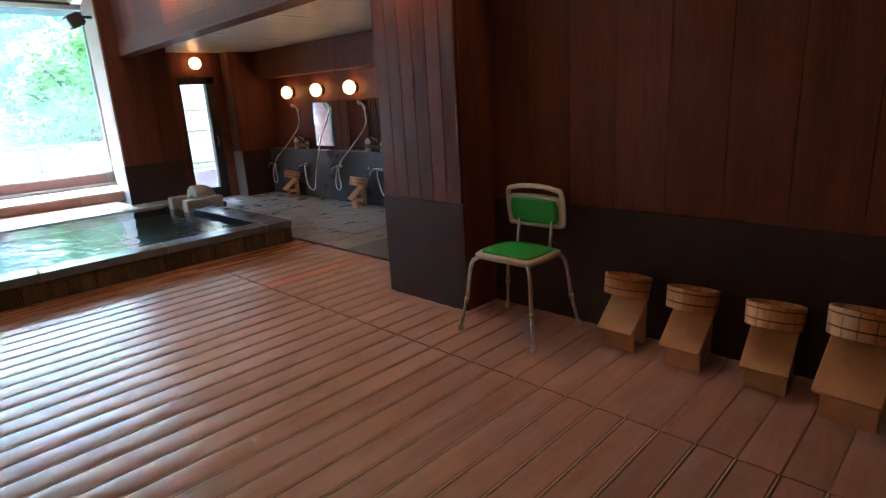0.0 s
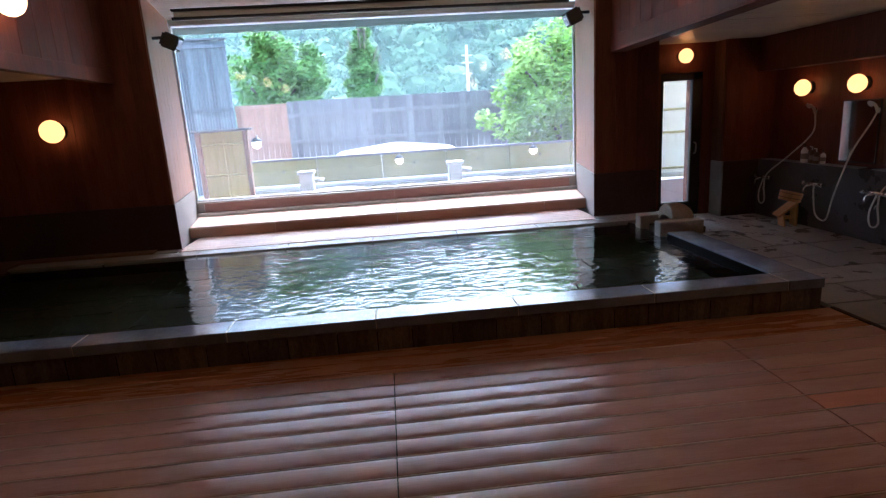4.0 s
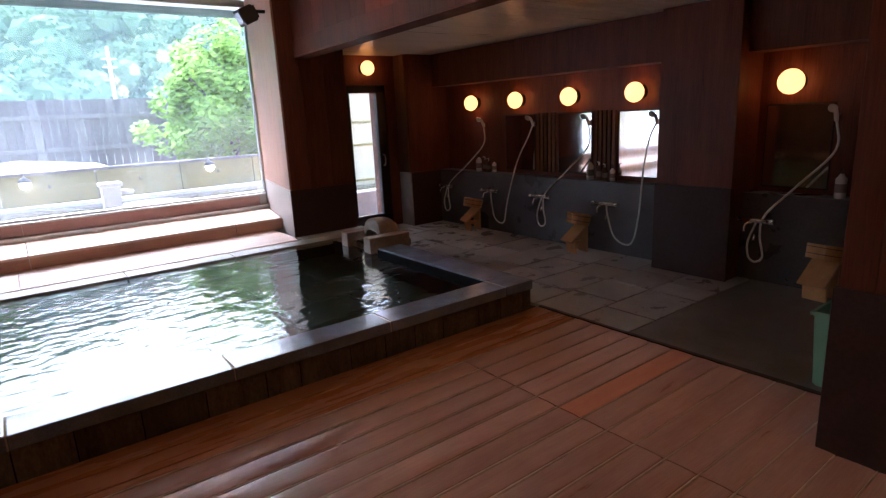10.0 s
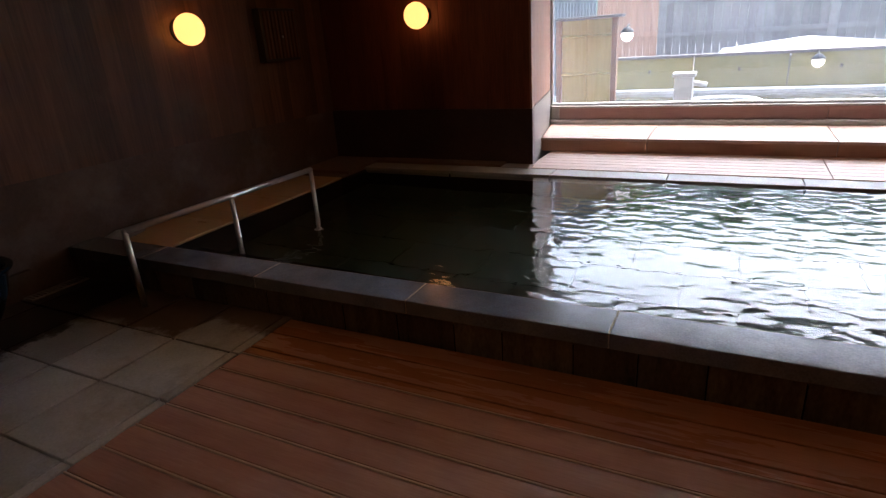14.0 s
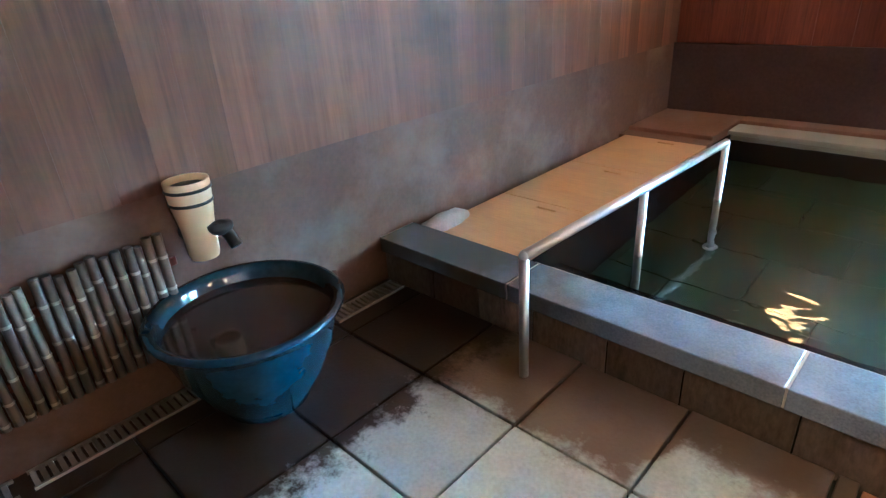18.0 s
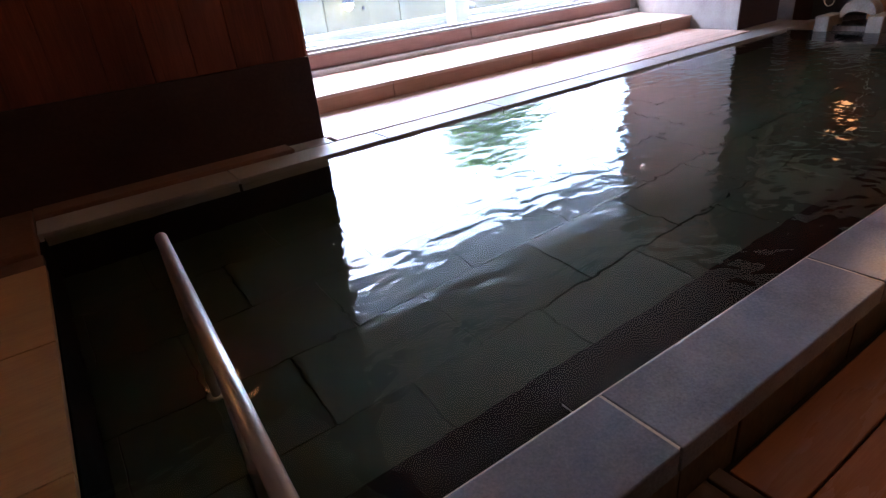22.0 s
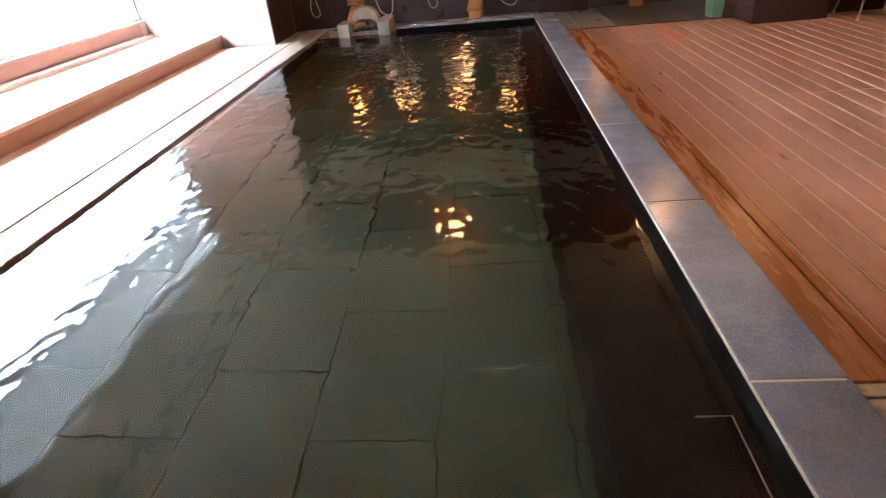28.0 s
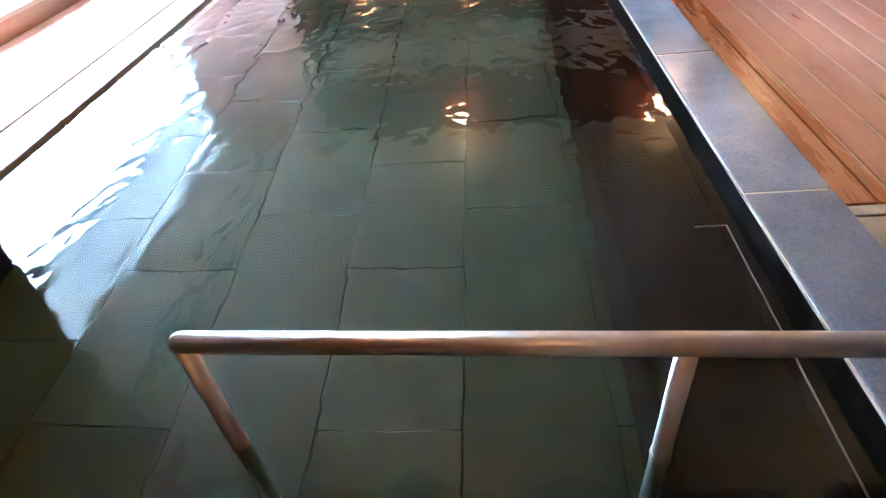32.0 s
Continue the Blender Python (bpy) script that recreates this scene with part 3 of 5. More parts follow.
def boards(xs, y0, y1, name="board", gap=0.0048, crown=0.0022, new_at=-1):
    """Rows of boards from y0 down to y1; the one at new_at is a fresher replacement."""
    for xa, xb in zip(xs, xs[1:]):
        me = mesh_of(name, crowned((xb - xa) / 2 - 0.004, PITCH / 2 - gap, crown), M_DECK)
        y = y0 - PITCH / 2
        k = 0
        while y - PITCH / 2 > y1:
            if k == new_at:
                part(name, crowned((xb - xa) / 2 - 0.002, PITCH / 2 - gap, crown), M_DECKNEW, deck, "newer, redder board").matrix_world = pose((xa + xb) / 2, y, 0)
            else:
                piece(name, me, deck, pose((xa + xb) / 2, y, 0))
            y -= PITCH
            k += 1


for ya, yb in ((-0.168, 0.0), (-0.342, -0.176), (-0.406, -0.350)):
    part("edge_board", box(-6.53, 0.05, ya, yb, -0.03, 0, bev=0.003), M_DECKWET_SHADED, deck)


def beads(xa, xb, y0, y1, h=0.0026):
    """A narrow pale bead in the groove between two boards."""
    prof = [(-h, -0.03), (-h, -0.0024), (-h / 2, -0.0008), (h / 2, -0.0008), (h, -0.0024), (h, -0.03)]
    bm = bmesh.new()
    ends = [[bm.verts.new((x, y, z)) for y, z in prof] for x in ((xa - xb) / 2 + 0.002, (xb - xa) / 2 - 0.002)]
    for i in range(6):
        bm.faces.new((ends[0][i], ends[0][(i + 1) % 6], ends[1][(i + 1) % 6], ends[1][i]))
    bm.faces.new(ends[0][::-1]); bm.faces.new(ends[1])
    me = mesh_of("bead", bm, M_BEAD)
    for k in range(round((y0 - y1) / PITCH)):
        piece("bead", me, deck, pose((xa + xb) / 2, y0 - PITCH * k, 0))


boards((-6.53, -3.44, -1.10), -0.41, -8, gap=0.0098)
beads(-6.53, -3.44, -0.41, -8, 0.0042)
beads(-3.44, -1.10, -0.41, -8, 0.0042)
boards((-1.10, 0.06), -0.41, -2.45, new_at=5)
boards((-1.10, -0.495), -0.41 - 12 * PITCH, -3.1)
boards((-1.10, -0.155), -0.41 - 16 * PITCH, -8, gap=0.0026)
beads(-1.10, 0.06, -0.41, -2.42)
beads(-1.10, -0.495, -0.41 - 12 * PITCH, -3.06)
beads(-1.10, -0.155, -0.41 - 16 * PITCH, -8, 0.0012)

rim = thing("pool_rim", pose(0, 0, 0), "dark grey granite slabs capping the pool rim, with pale joints", "rim")
rim["kind"] = "structure"
xs = [WX, -7.857, -6.78, -5.70, -4.63, -3.55, -2.475, -1.40, -0.305, 0.0]
for a, b in zip(xs, xs[1:]):
    part("slab", box(a + 0.004, b - 0.004, 0, 0.247, 0.17, RIM, bev=0.005), M_RIM, rim)
part("slab", box(-0.30, 0, 0.255, 1.08, 0.17, RIM, bev=0.005), M_RIM, rim)
part("slab", box(-0.30, 0, 1.085, 2.0, 0.17, RIM, bev=0.005), M_RIM, rim)
part("joint", box(WX, 0 - 0.01, 0.008, 0.244, 0.17, RIM - 0.003), M_GROUTL, rim)
part("edge_line", box(WX + 0.8, -0.30, 0.2465, 0.2504, RIM - 0.012, RIM - 0.003), M_GROUTL, rim, "white mineral deposit along the inner edge")
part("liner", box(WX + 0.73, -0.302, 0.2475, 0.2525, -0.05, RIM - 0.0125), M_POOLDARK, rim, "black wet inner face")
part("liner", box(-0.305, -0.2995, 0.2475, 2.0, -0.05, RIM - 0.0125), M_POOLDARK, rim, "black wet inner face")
x = WX
while x < -0.01:
    w = min(0.22 + 0.16 * random.random(), -x)
    part("side_stone", box(x + 0.003, x + w - 0.003, 0.022 + 0.006 * random.random(), 0.08, -0.05, 0.168, bev=0.004), M_RIMSIDE, rim)
    x += w
part("side_stone", box(-0.1, -0.012, 0.02, 2.8, -0.05, 0.168, bev=0.004), M_RIMSIDE, rim)


def flags(name, xs, ys, label, mat, jit=0.0):
    t = tagged(thing(name, pose(0, 0, 0), label, "floor"), kind="structure")
    for ya, yb in zip(ys, ys[1:]):
        row = [xs[0]] + [x + jit * random.uniform(-1, 1) for x in xs[1:-1]] + [xs[-1]]
        for xa, xb in zip(row, row[1:]):
            bm = box(xa + 0.005, xb - 0.005, ya + 0.005, yb - 0.005, -0.04, -0.004 + 0.006 * random.random(), bev=0.005)
            part("flagstone", bm, mat, t)
    return t


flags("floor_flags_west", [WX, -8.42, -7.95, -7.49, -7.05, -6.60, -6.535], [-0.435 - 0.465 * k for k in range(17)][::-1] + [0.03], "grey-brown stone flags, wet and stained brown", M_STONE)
east = flags("floor_flags_east", [0.10, 0.50, 0.98, 1.46, EX], [-0.86 + 0.47 * k for k in range(12)], "wet grey stone flags with dark joints", M_STONE_E, 0.13)
M_PEBBLE = grained("pebble_wash", (0.07, 0.066, 0.062), (0.24, 0.23, 0.215), (5, 5, 5), (110, 110, 110), (0.3, 0.5), 0.8, stain=(0.06, 0.045, 0.04), stain_scale=1.0, stain_at=(0.5, 0.8), rand=0.05, dist=0.008)
part("wash_slab", box(0.10, EX, -2.6, -0.865, -0.04, -0.001, bev=0.006), M_PEBBLE, east, "rough pebble-wash slab")
part("edge_strip", box(0.062, 0.096, -2.6, 0.0, -0.04, 0.006, bev=0.003), M_DADO, east, "dark strip between deck and flags")

# ---- wall cladding ----
def planks(parent, a, b, w, z0, z1, at, normal, mat, name="plank", gap=0.0012, thick=0.02, bev=0.0018):
    """Upright boards from a to b along a wall; at is the wall plane, normal one of -x +x -y +y."""
    n = max(1, round((b - a) / w))
    w = (b - a) / n
    me = mesh_of(name, box(-w / 2 + gap, w / 2 - gap, 0, thick, z0, z1, bev=bev), mat)
    turn = {"-y": 180, "+y": 0, "+x": -90, "-x": 90}[normal]
    for k in range(n):
        c = a + w * (k + 0.5)
        px, py = (c, at) if normal[1] == "y" else (at, c)
        piece(name, me, parent, parent.matrix_world.inverted() @ pose(px, py, 0, 0, 0, turn))


DADO = 0.80
planks(wall_west, -3.2, PY, 0.148, DADO, CEIL, WX, "+x", M_PANEL_L, gap=0.0003, bev=0.0004)
planks(wall_nw, WX + 0.022, WL, 0.26, DADO, CEIL, PY + 0.02, "-y", M_PANEL)
planks(wall_pier, WR, 0.27, 0.28, DADO, CEIL, PY + 0.02, "-y", M_PANEL)
for par, x0, x1, side in ((wall_nw, WL, XL, 1), (wall_pier, WR, XR, -1)):   # splayed reveals; window light on boards and dado is put into their paler colours
    d = Vector((x1 - x0, GY - 0.05 - PY, 0))
    nrm = Vector((side * d.y, -side * d.x, 0)).normalized()
    turn = math.degrees(math.atan2(-nrm.x, nrm.y))
    w = d.length / 7
    me = mesh_of("plank", box(-w / 2 + 0.0012, w / 2 - 0.0012, -0.02, 0, DADO, CEIL, bev=0.0018), M_REVEAL_LIT)
    for k in range(7):
        c = Vector((x0, PY, 0)) + d * ((k + 0.5) / 7)
        piece("plank", me, par, pose(c.x, c.y, 0, 0, 0, turn))
    c = Vector((x0, PY, 0)) + d * 0.5
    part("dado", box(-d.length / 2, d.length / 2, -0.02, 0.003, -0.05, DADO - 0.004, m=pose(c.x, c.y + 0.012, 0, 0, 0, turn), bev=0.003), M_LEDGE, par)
planks(wall_pier, PY, DOOR_Y, 0.22, DADO, CEIL, 0.25, "+x", M_PANEL)
planks(beam_r, -4.8, PY, 0.29, LOW + 0.15, CEIL, BEAM_R + 0.02, "-x", M_PANEL)
planks(beam_l, -2.0, PY, 0.29, LOW + 0.05, CEIL, BEAM_L - 0.02, "+x", M_PANEL)
planks(column, -3.150, -2.33, 0.143, DADO, CEIL, -0.47, "-x", M_PANEL)
planks(wall_chair, -6.7, -3.172, 0.32, DADO, CEIL, -0.13, "-x", M_PANEL)
# Pier side by the door: caught light is painted in, as paler boards and dado.
planks(wall_pier2, 3.88, DOOR_Y, 0.13, DADO, CEIL, 1.45, "-x", M_PANEL_L)
for nm, bx in (("rail", (BEAM_R - 0.012, BEAM_R + 0.02, BACK, PY - 0.003, LOW - 0.03, LOW + 0.15)), ("soffit", (BEAM_R - 0.012, BEAM_R + 0.2, BACK, PY - 0.003, LOW - 0.05, LOW - 0.031))):
    bm = box(*bx, bev=0.003)
    for v in bm.verts:                        # the underside rises slightly towards the south
        v.co.z += 0.034 * (PY - v.co.y) if v.co.y > -2.6 else 0.034 * (PY + 2.6)
    part(nm, bm, M_PANEL, beam_r)
part("rail", box(BEAM_L - 0.02, BEAM_L + 0.012, BACK, PY - 0.003, LOW - 0.1, LOW + 0.05, bev=0.004), M_PANEL, beam_l)
for par, bx, mt in ((wall_nw, (WX, WL, PY - 0.002, PY + 0.02, -0.05, DADO - 0.004), M_DADO),
                    (wall_pier, (WR, 0.272, PY - 0.002, PY + 0.02, -0.05, DADO - 0.004), M_DADO),
                    (column, (-0.492, -0.47, -3.170, -2.31, -0.03, DADO - 0.004), M_DADO), (wall_chair, (-0.152, -0.13, BACK, -3.172, -0.03, DADO - 0.004), M_DADO),
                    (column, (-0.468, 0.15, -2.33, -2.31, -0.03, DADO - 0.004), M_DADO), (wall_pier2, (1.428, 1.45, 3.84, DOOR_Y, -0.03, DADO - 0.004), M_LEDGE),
                    (wall_pier2, (1.453, EX, 3.838, 3.86, -0.03, DADO - 0.004), M_DADO), (column, (-0.47, 0.15, -3.170, -3.150, -0.03, CEIL), M_PANEL)):
    part("dado", box(*bx, bev=0.003), mt, par)

# ---- window fittings ----
blind = thing("roller_blind", pose(0, 4.42, 3.02), "rolled-up pale window blind with dark rails", "blind")
part("rail", box(WL + 0.03, WR - 0.03, -0.04, 0.03, 0.24, 0.27, bev=0.004), M_BLACK, blind)
part("rail", box(WL + 0.03, WR - 0.03, -0.03, 0.03, 0.13, 0.165, bev=0.004), M_BLACK, blind)
part("fabric", box(WL + 0.05, WR - 0.05, 0.0, 0.02, 0.165, 0.24, bev=0.003), M_BLIND, blind)

# deep eave outside, seen through the top of the pane
eave = tagged(thing("eave", pose(0, 0, 0), "deep outside eave of pale translucent sheets with a grey-green fascia", "eave"), kind="structure")
M_SOFFIT = grained("soffit_board", (0.70, 0.71, 0.68), (0.80, 0.81, 0.78), (0.6, 5, 5), (8, 60, 60), (0.5, 0.65), 0.05, rand=0.04)
nt = M_SOFFIT.node_tree                   # corrugated plastic lets part of the daylight through
tl, ms = nt.nodes.new("ShaderNodeBsdfTranslucent"), nt.nodes.new("ShaderNodeMixShader")
tl.inputs[0].default_value, ms.inputs[0].default_value = (0.85, 0.87, 0.86, 1), 0.35
nt.links.new(nt.nodes["Principled BSDF"].outputs[0], ms.inputs[1])
nt.links.new(tl.outputs[0], ms.inputs[2])
nt.links.new(ms.outputs[0], nt.nodes["Material Output"].inputs[0])
for k in range(8):
    part("roof_sheet", box(-9.2, 2.6, 5.46 + 0.16 * k, 5.63 + 0.16 * k, 3.42 + 0.005 * (k % 2), 3.424 + 0.005 * (k % 2)), M_SOFFIT, eave)
part("fascia", box(-9.2, 2.6, 6.70, 6.74, 3.31, 3.56, bev=0.006), plain("fascia_paint", (0.20, 0.26, 0.23), 0.6), eave, "grey-green fascia board")


def spotlight(m):
    m = m @ Matrix.Scale(1.45, 4)
    t = thing("spotlight", m, "small black square spotlight on a bracket by the window", "spotlight", "window spotlights")
    part("bracket", tube([(0, 0, 0), (0, -0.09, 0), (0, -0.12, -0.03)], 0.014), M_BLACK, t)
    bm = bmesh.new()
    tilt = pose(0, -0.16, -0.04, 25, 0, 0)
    cube(bm, -0.075, 0.075, -0.06, 0.06, -0.065, 0.065, 0.012, tilt)
    part("head", bm, M_BLACK, t)
    part("lens", box(-0.055, 0.055, -0.066, -0.058, -0.045, 0.045, m=tilt, bev=0.004), M_CHROME, t, "grey glass lens")
    part("fin", box(-0.06, 0.06, 0.058, 0.08, -0.05, 0.05, m=tilt, bev=0.004), M_BLACK, t)


spotlight(pose(WL - 0.028, 3.75, 2.84, 0, 0, 90))
spotlight(pose(WR + 0.033, 3.75, 2.90, 0, 0, -90))

# ---- garden door ----
gd = tagged(thing("door_1", pose(0, DOOR_Y, 0), "dark-framed glazed garden door, closed", "door"), kind="structure")
M_DFRAME = plain("door_frame_dark", (0.02, 0.015, 0.013), 0.4)
for bx in ((DX0 - 0.002, DX0 + 0.05, 0.02, 0.10, 0, 2.08), (DX1 - 0.15, DX1 + 0.002, 0.02, 0.10, 0, 2.08), (DX0, DX1, 0.02, 0.10, 1.97, 2.08), (DX0, DX1, 0.02, 0.10, -0.03, 0.2)):
    part("door_frame", box(*bx, bev=0.005), M_DFRAME, gd)
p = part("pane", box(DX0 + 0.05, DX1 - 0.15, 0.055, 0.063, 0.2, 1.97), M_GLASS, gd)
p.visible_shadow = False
part("door_handle", tube(curve([(DX1 - 0.10, 0.02, 1.08), (DX1 - 0.10, -0.03, 1.06), (DX1 - 0.10, -0.03, 0.94), (DX1 - 0.10, 0.02, 0.92)]), 0.01), M_STEEL, gd)

# ---- shower bay ----
part("header", box(1.90, EX, -2.6, 3.838, 2.02, LOW + 0.078, bev=0.004), M_PANEL, wall_east)
wall_counter = wall("wall_counter", 1.98, EX, -2.6, 3.835, -0.05, 0.80, M_SHOWER, "dark stone half wall carrying the shower taps")
colw = wall("wall_shower_pillar", 1.76, EX, -0.74, 0.0, -0.05, LOW + 0.075, M_PANEL, "dark pillar between the shower places")
part("dado", box(1.738, 1.76, -0.75, 0.01, -0.03, 0.86, bev=0.003), M_DADO, colw, "greyer stone foot")


def mirror(y0, y1):
    t = thing("mirror", pose(EX - 0.002, 0, 0), "frameless shower mirror on the dark wall", "mirror", "shower mirrors")
    part("backing", box(-0.012, 0, y0 - 0.012, y1 + 0.012, 0.84, 1.575, bev=0.003), M_DFRAME, t)
    part("glass", box(-0.018, -0.0125, y0, y1, 0.855, 1.56, bev=0.002), M_MIRROR, t)


for a, b in ((2.03, 2.56), (1.12, 1.62), (0.235, 0.735), (-1.34, -0.82)):
    mirror(a, b)


for a, b in ((0.77, 1.08), (1.66, 1.99)):
    t = thing("slatted_screen", pose(EX - 0.002, 0, 0), "upright dark wooden slats on the wall beside a mirror", "screen", "slatted screens")
    me = mesh_of("slat", box(-0.03, 0, -0.018, 0.018, 0.84, 1.58, bev=0.004), M_PANEL_L)
    for k in range(5):
        piece("slat", me, t, pose(0, a + (b - a) * (k + 0.5) / 5, 0))


def tap(y, hang, head):
    """A mixer bar with a hose that loops down and up to a hand shower held on the wall."""
    t = thing("shower_tap", pose(1.98, y, 0.565), "chrome shower mixer with a pale hose and hand shower", "shower", "shower taps")
    part("mixer", tube([(-0.06, -0.13, 0), (-0.06, 0.13, 0)], 0.022, 14), M_CHROME, t)
    part("knob", tube([(-0.06, -0.185, 0), (-0.06, -0.128, 0)], 0.027, 14), M_CHROME, t)
    part("knob", tube([(-0.06, 0.128, 0), (-0.06, 0.175, 0)], 0.025, 14), M_CHROME, t)
    part("inlet", tube([(0, -0.08, 0), (-0.06, -0.08, 0)], 0.02), M_CHROME, t)
    part("inlet", tube([(0, 0.08, 0), (-0.06, 0.08, 0)], 0.02), M_CHROME, t)
    part("spout", tube(curve([(-0.07, 0.0, -0.01), (-0.13, 0.03, -0.03), (-0.15, 0.03, -0.09)], 5), 0.012), M_CHROME, t)
    hs = curve([(-0.06, -0.03, -0.02), (-0.08, -0.06, -0.12), (-0.10, (hang - y) * 0.4, -0.36), (-0.09, (hang - y) * 0.85, -0.40), (-0.06, hang - y, -0.1), (0.02, (hang + head) / 2 - y + 0.04, 0.4), (0.10, head - y + 0.06, 0.72), (0.13, head - y, 0.88)], 8)
    if y - hang < 0.25 and y != 0.74:
        hs = curve([(-0.06, -0.03, -0.02), (-0.08, 0.02, -0.2), (-0.09, 0.0, -0.33), (-0.09, -0.06, -0.37), (-0.09, -0.12, -0.31), (-0.08, -0.08, -0.12), (-0.05, -0.10, 0.06), (0.02, (head - y) * 0.6, 0.32), (0.09, head - y - 0.03, 0.62), (0.13, head - y, 0.88)], 8)
    part("hose", tube(hs, 0.0095, 8), M_WHITEP, t, "white flexible hose")
    part("hand_shower", tube(curve([(0.13, head - y, 0.86), (0.10, head - y, 0.93), (0.05, head - y, 0.97)], 5), 0.017), M_WHITEP, t)
    part("rose", lathe([(0.02, 0), (0.036, 0.012), (0.036, 0.022)], 18, pose(0.045, head - y, 0.968, 0, -120, 0)), M_WHITEP, t)
    part("holder", box(0.14, 0.2, head - y - 0.02, head - y + 0.02, 0.85, 0.91, bev=0.005), M_CHROME, t)
    part("cock", tube([(0, -0.02, -0.14), (-0.05, -0.02, -0.14), (-0.06, -0.02, -0.18)], 0.011), M_CHROME, t)


for y, hang, head in ((3.64, 3.42, 2.95), (2.66, 2.30, 2.0), (1.72, 1.62, 1.12), (0.74, 0.30, 0.24), (-0.87, -1.02, -1.38)):
    tap(y, hang, head)


def bottle(m, mat, label, h=0.17, r=0.034):
    t = thing("bottle", m, label, "bottle", "soap bottles")
    part("body", lathe([(r * 0.9, 0), (r, 0.008), (r, h * 0.8), (r * 0.45, h * 0.95), (r * 0.4, h)], 18), mat, t)
    part("pump", tube([(0, 0, h), (0, 0, h + 0.035), (-0.035, 0, h + 0.04)], 0.007), M_BLACK if mat is M_WHITEP else M_WHITEP, t)
    part("label_band", lathe([(r + 0.0008, h * 0.25), (r + 0.0008, h * 0.6)], 18), plain("label_paper", (0.25, 0.2, 0.17), 0.6), t)


M_AMBER = plain("amber_plastic", (0.10, 0.045, 0.02), 0.3)
for y0 in (3.0, 1.03, -1.5):
    bottle(pose(2.06, y0 + 0.02, 0.80), M_WHITEP, "white pump bottle on the stone ledge", 0.2, 0.042)
    bottle(pose(2.08, y0 - 0.09, 0.80), M_AMBER, "brown pump bottle on the stone ledge")
    bottle(pose(2.07, y0 - 0.18, 0.80), M_AMBER, "brown pump bottle on the stone ledge", 0.15)
    bottle(pose(2.10, y0 - 0.26, 0.80), M_WHITEP, "small white pump bottle on the stone ledge", 0.14, 0.03)


# ---- wooden stools with wash buckets ----
def bucket(m, mat=None):
    t = thing("wash_bucket", m, "pale wooden wash bucket with two hoops, tilted on a stool", "bucket", "wash buckets")
    for k in range(14):
        bm = bmesh.new()
        a0, a1 = 2 * math.pi * k / 14 + 0.012, 2 * math.pi * (k + 1) / 14 - 0.012
        vs = []
        for z, ro in ((0, 0.130), (0.115, 0.136)):
            for r in (ro, ro - 0.012):
                for a in (a0, (a0 + a1) / 2, a1):
                    vs.append(bm.verts.new((r * math.cos(a), r * math.sin(a), z)))
        o0, i0, o1, i1 = vs[0:3], vs[3:6], vs[6:9], vs[9:12]
        for q in ((o0, o1), (i1, i0), (i0, o0), (o1, i1)):
            for j in range(2):
                bm.faces.new((q[0][j], q[0][j + 1], q[1][j + 1], q[1][j]))
        bm.faces.new((o0[0], o1[0], i1[0], i0[0])); bm.faces.new((o0[2], i0[2], i1[2], o1[2]))
        part("stave", bm, M_CYPRESS, t)
    part("bottom", lathe([(0.120, 0.012), (0.120, 0.024)], 24), M_CYPRESS, t)
    for z, r in ((0.035, 0.1325), (0.090, 0.1352)):
        part("hoop", lathe([(r, z), (r + 0.002, z + 0.001), (r + 0.002, z + 0.005), (r - 0.001, z + 0.007), (r - 0.006, z + 0.006), (r - 0.006, z + 0.002)], 28), M_PANEL_L, t, "thin dark hoop")
    return t


def stool(m):
    """A wash stool tipped on its edge: the seat slopes, one end panel stands."""
    t = thing("wash_stool", m, "small cypress wash stool tipped up on its end", "stool", "wash stools")
    s45 = pose(-0.07, 0, 0.225, 0, -40, 0)
    part("seat", box(-0.145, 0.145, -0.11, 0.11, -0.011, 0.011, m=s45, bev=0.004), M_CYPRESS, t)
    part("leg_panel", box(-0.11, -0.088, -0.095, 0.095, 0, 0.175, m=pose(0, 0, 0, 0, -6, 0), bev=0.004), M_CYPRESS, t)
    part("leg_panel", box(0.03, 0.052, -0.095, 0.095, 0, 0.288, bev=0.004), M_CYPRESS, t)
    part("stretcher", box(-0.09, 0.03, -0.012, 0.012, 0.08, 0.13, bev=0.003), M_CYPRESS, t)
    return t


st0 = stool(pose(-0.31, -4.33, 0.001))
bk0 = bucket(pose(-0.345, -4.33, 0.331, 0, 13, 0))
for k, (x, y, z, rz) in enumerate(((-0.33, -4.72, 0.001, 0), (-0.33, -5.13, 0.001, 3), (-0.41, -5.51, 0.001, -4),
                                   (1.84, 2.90, 0.003, -14), (1.79, 0.98, 0.003, -16), (1.84, -1.50, 0.003, -8))):
    tall = 1.2 if k == 2 else 1.0   # the last stool by the wall is a larger one
    copy_thing(st0, pose(x, y, z, 0, 0, rz) @ Matrix.Scale(tall, 4))
    copy_thing(bk0, pose(x - 0.035 * tall, y, z + 0.330 * tall, 0, 13, rz) @ Matrix.Scale((1 + tall) / 2, 4))

# ---- shower chair ----
ch = thing("shower_chair", pose(-0.515, -3.655, 0.0), "shower chair with green pads, cream frame and aluminium legs", "chair")


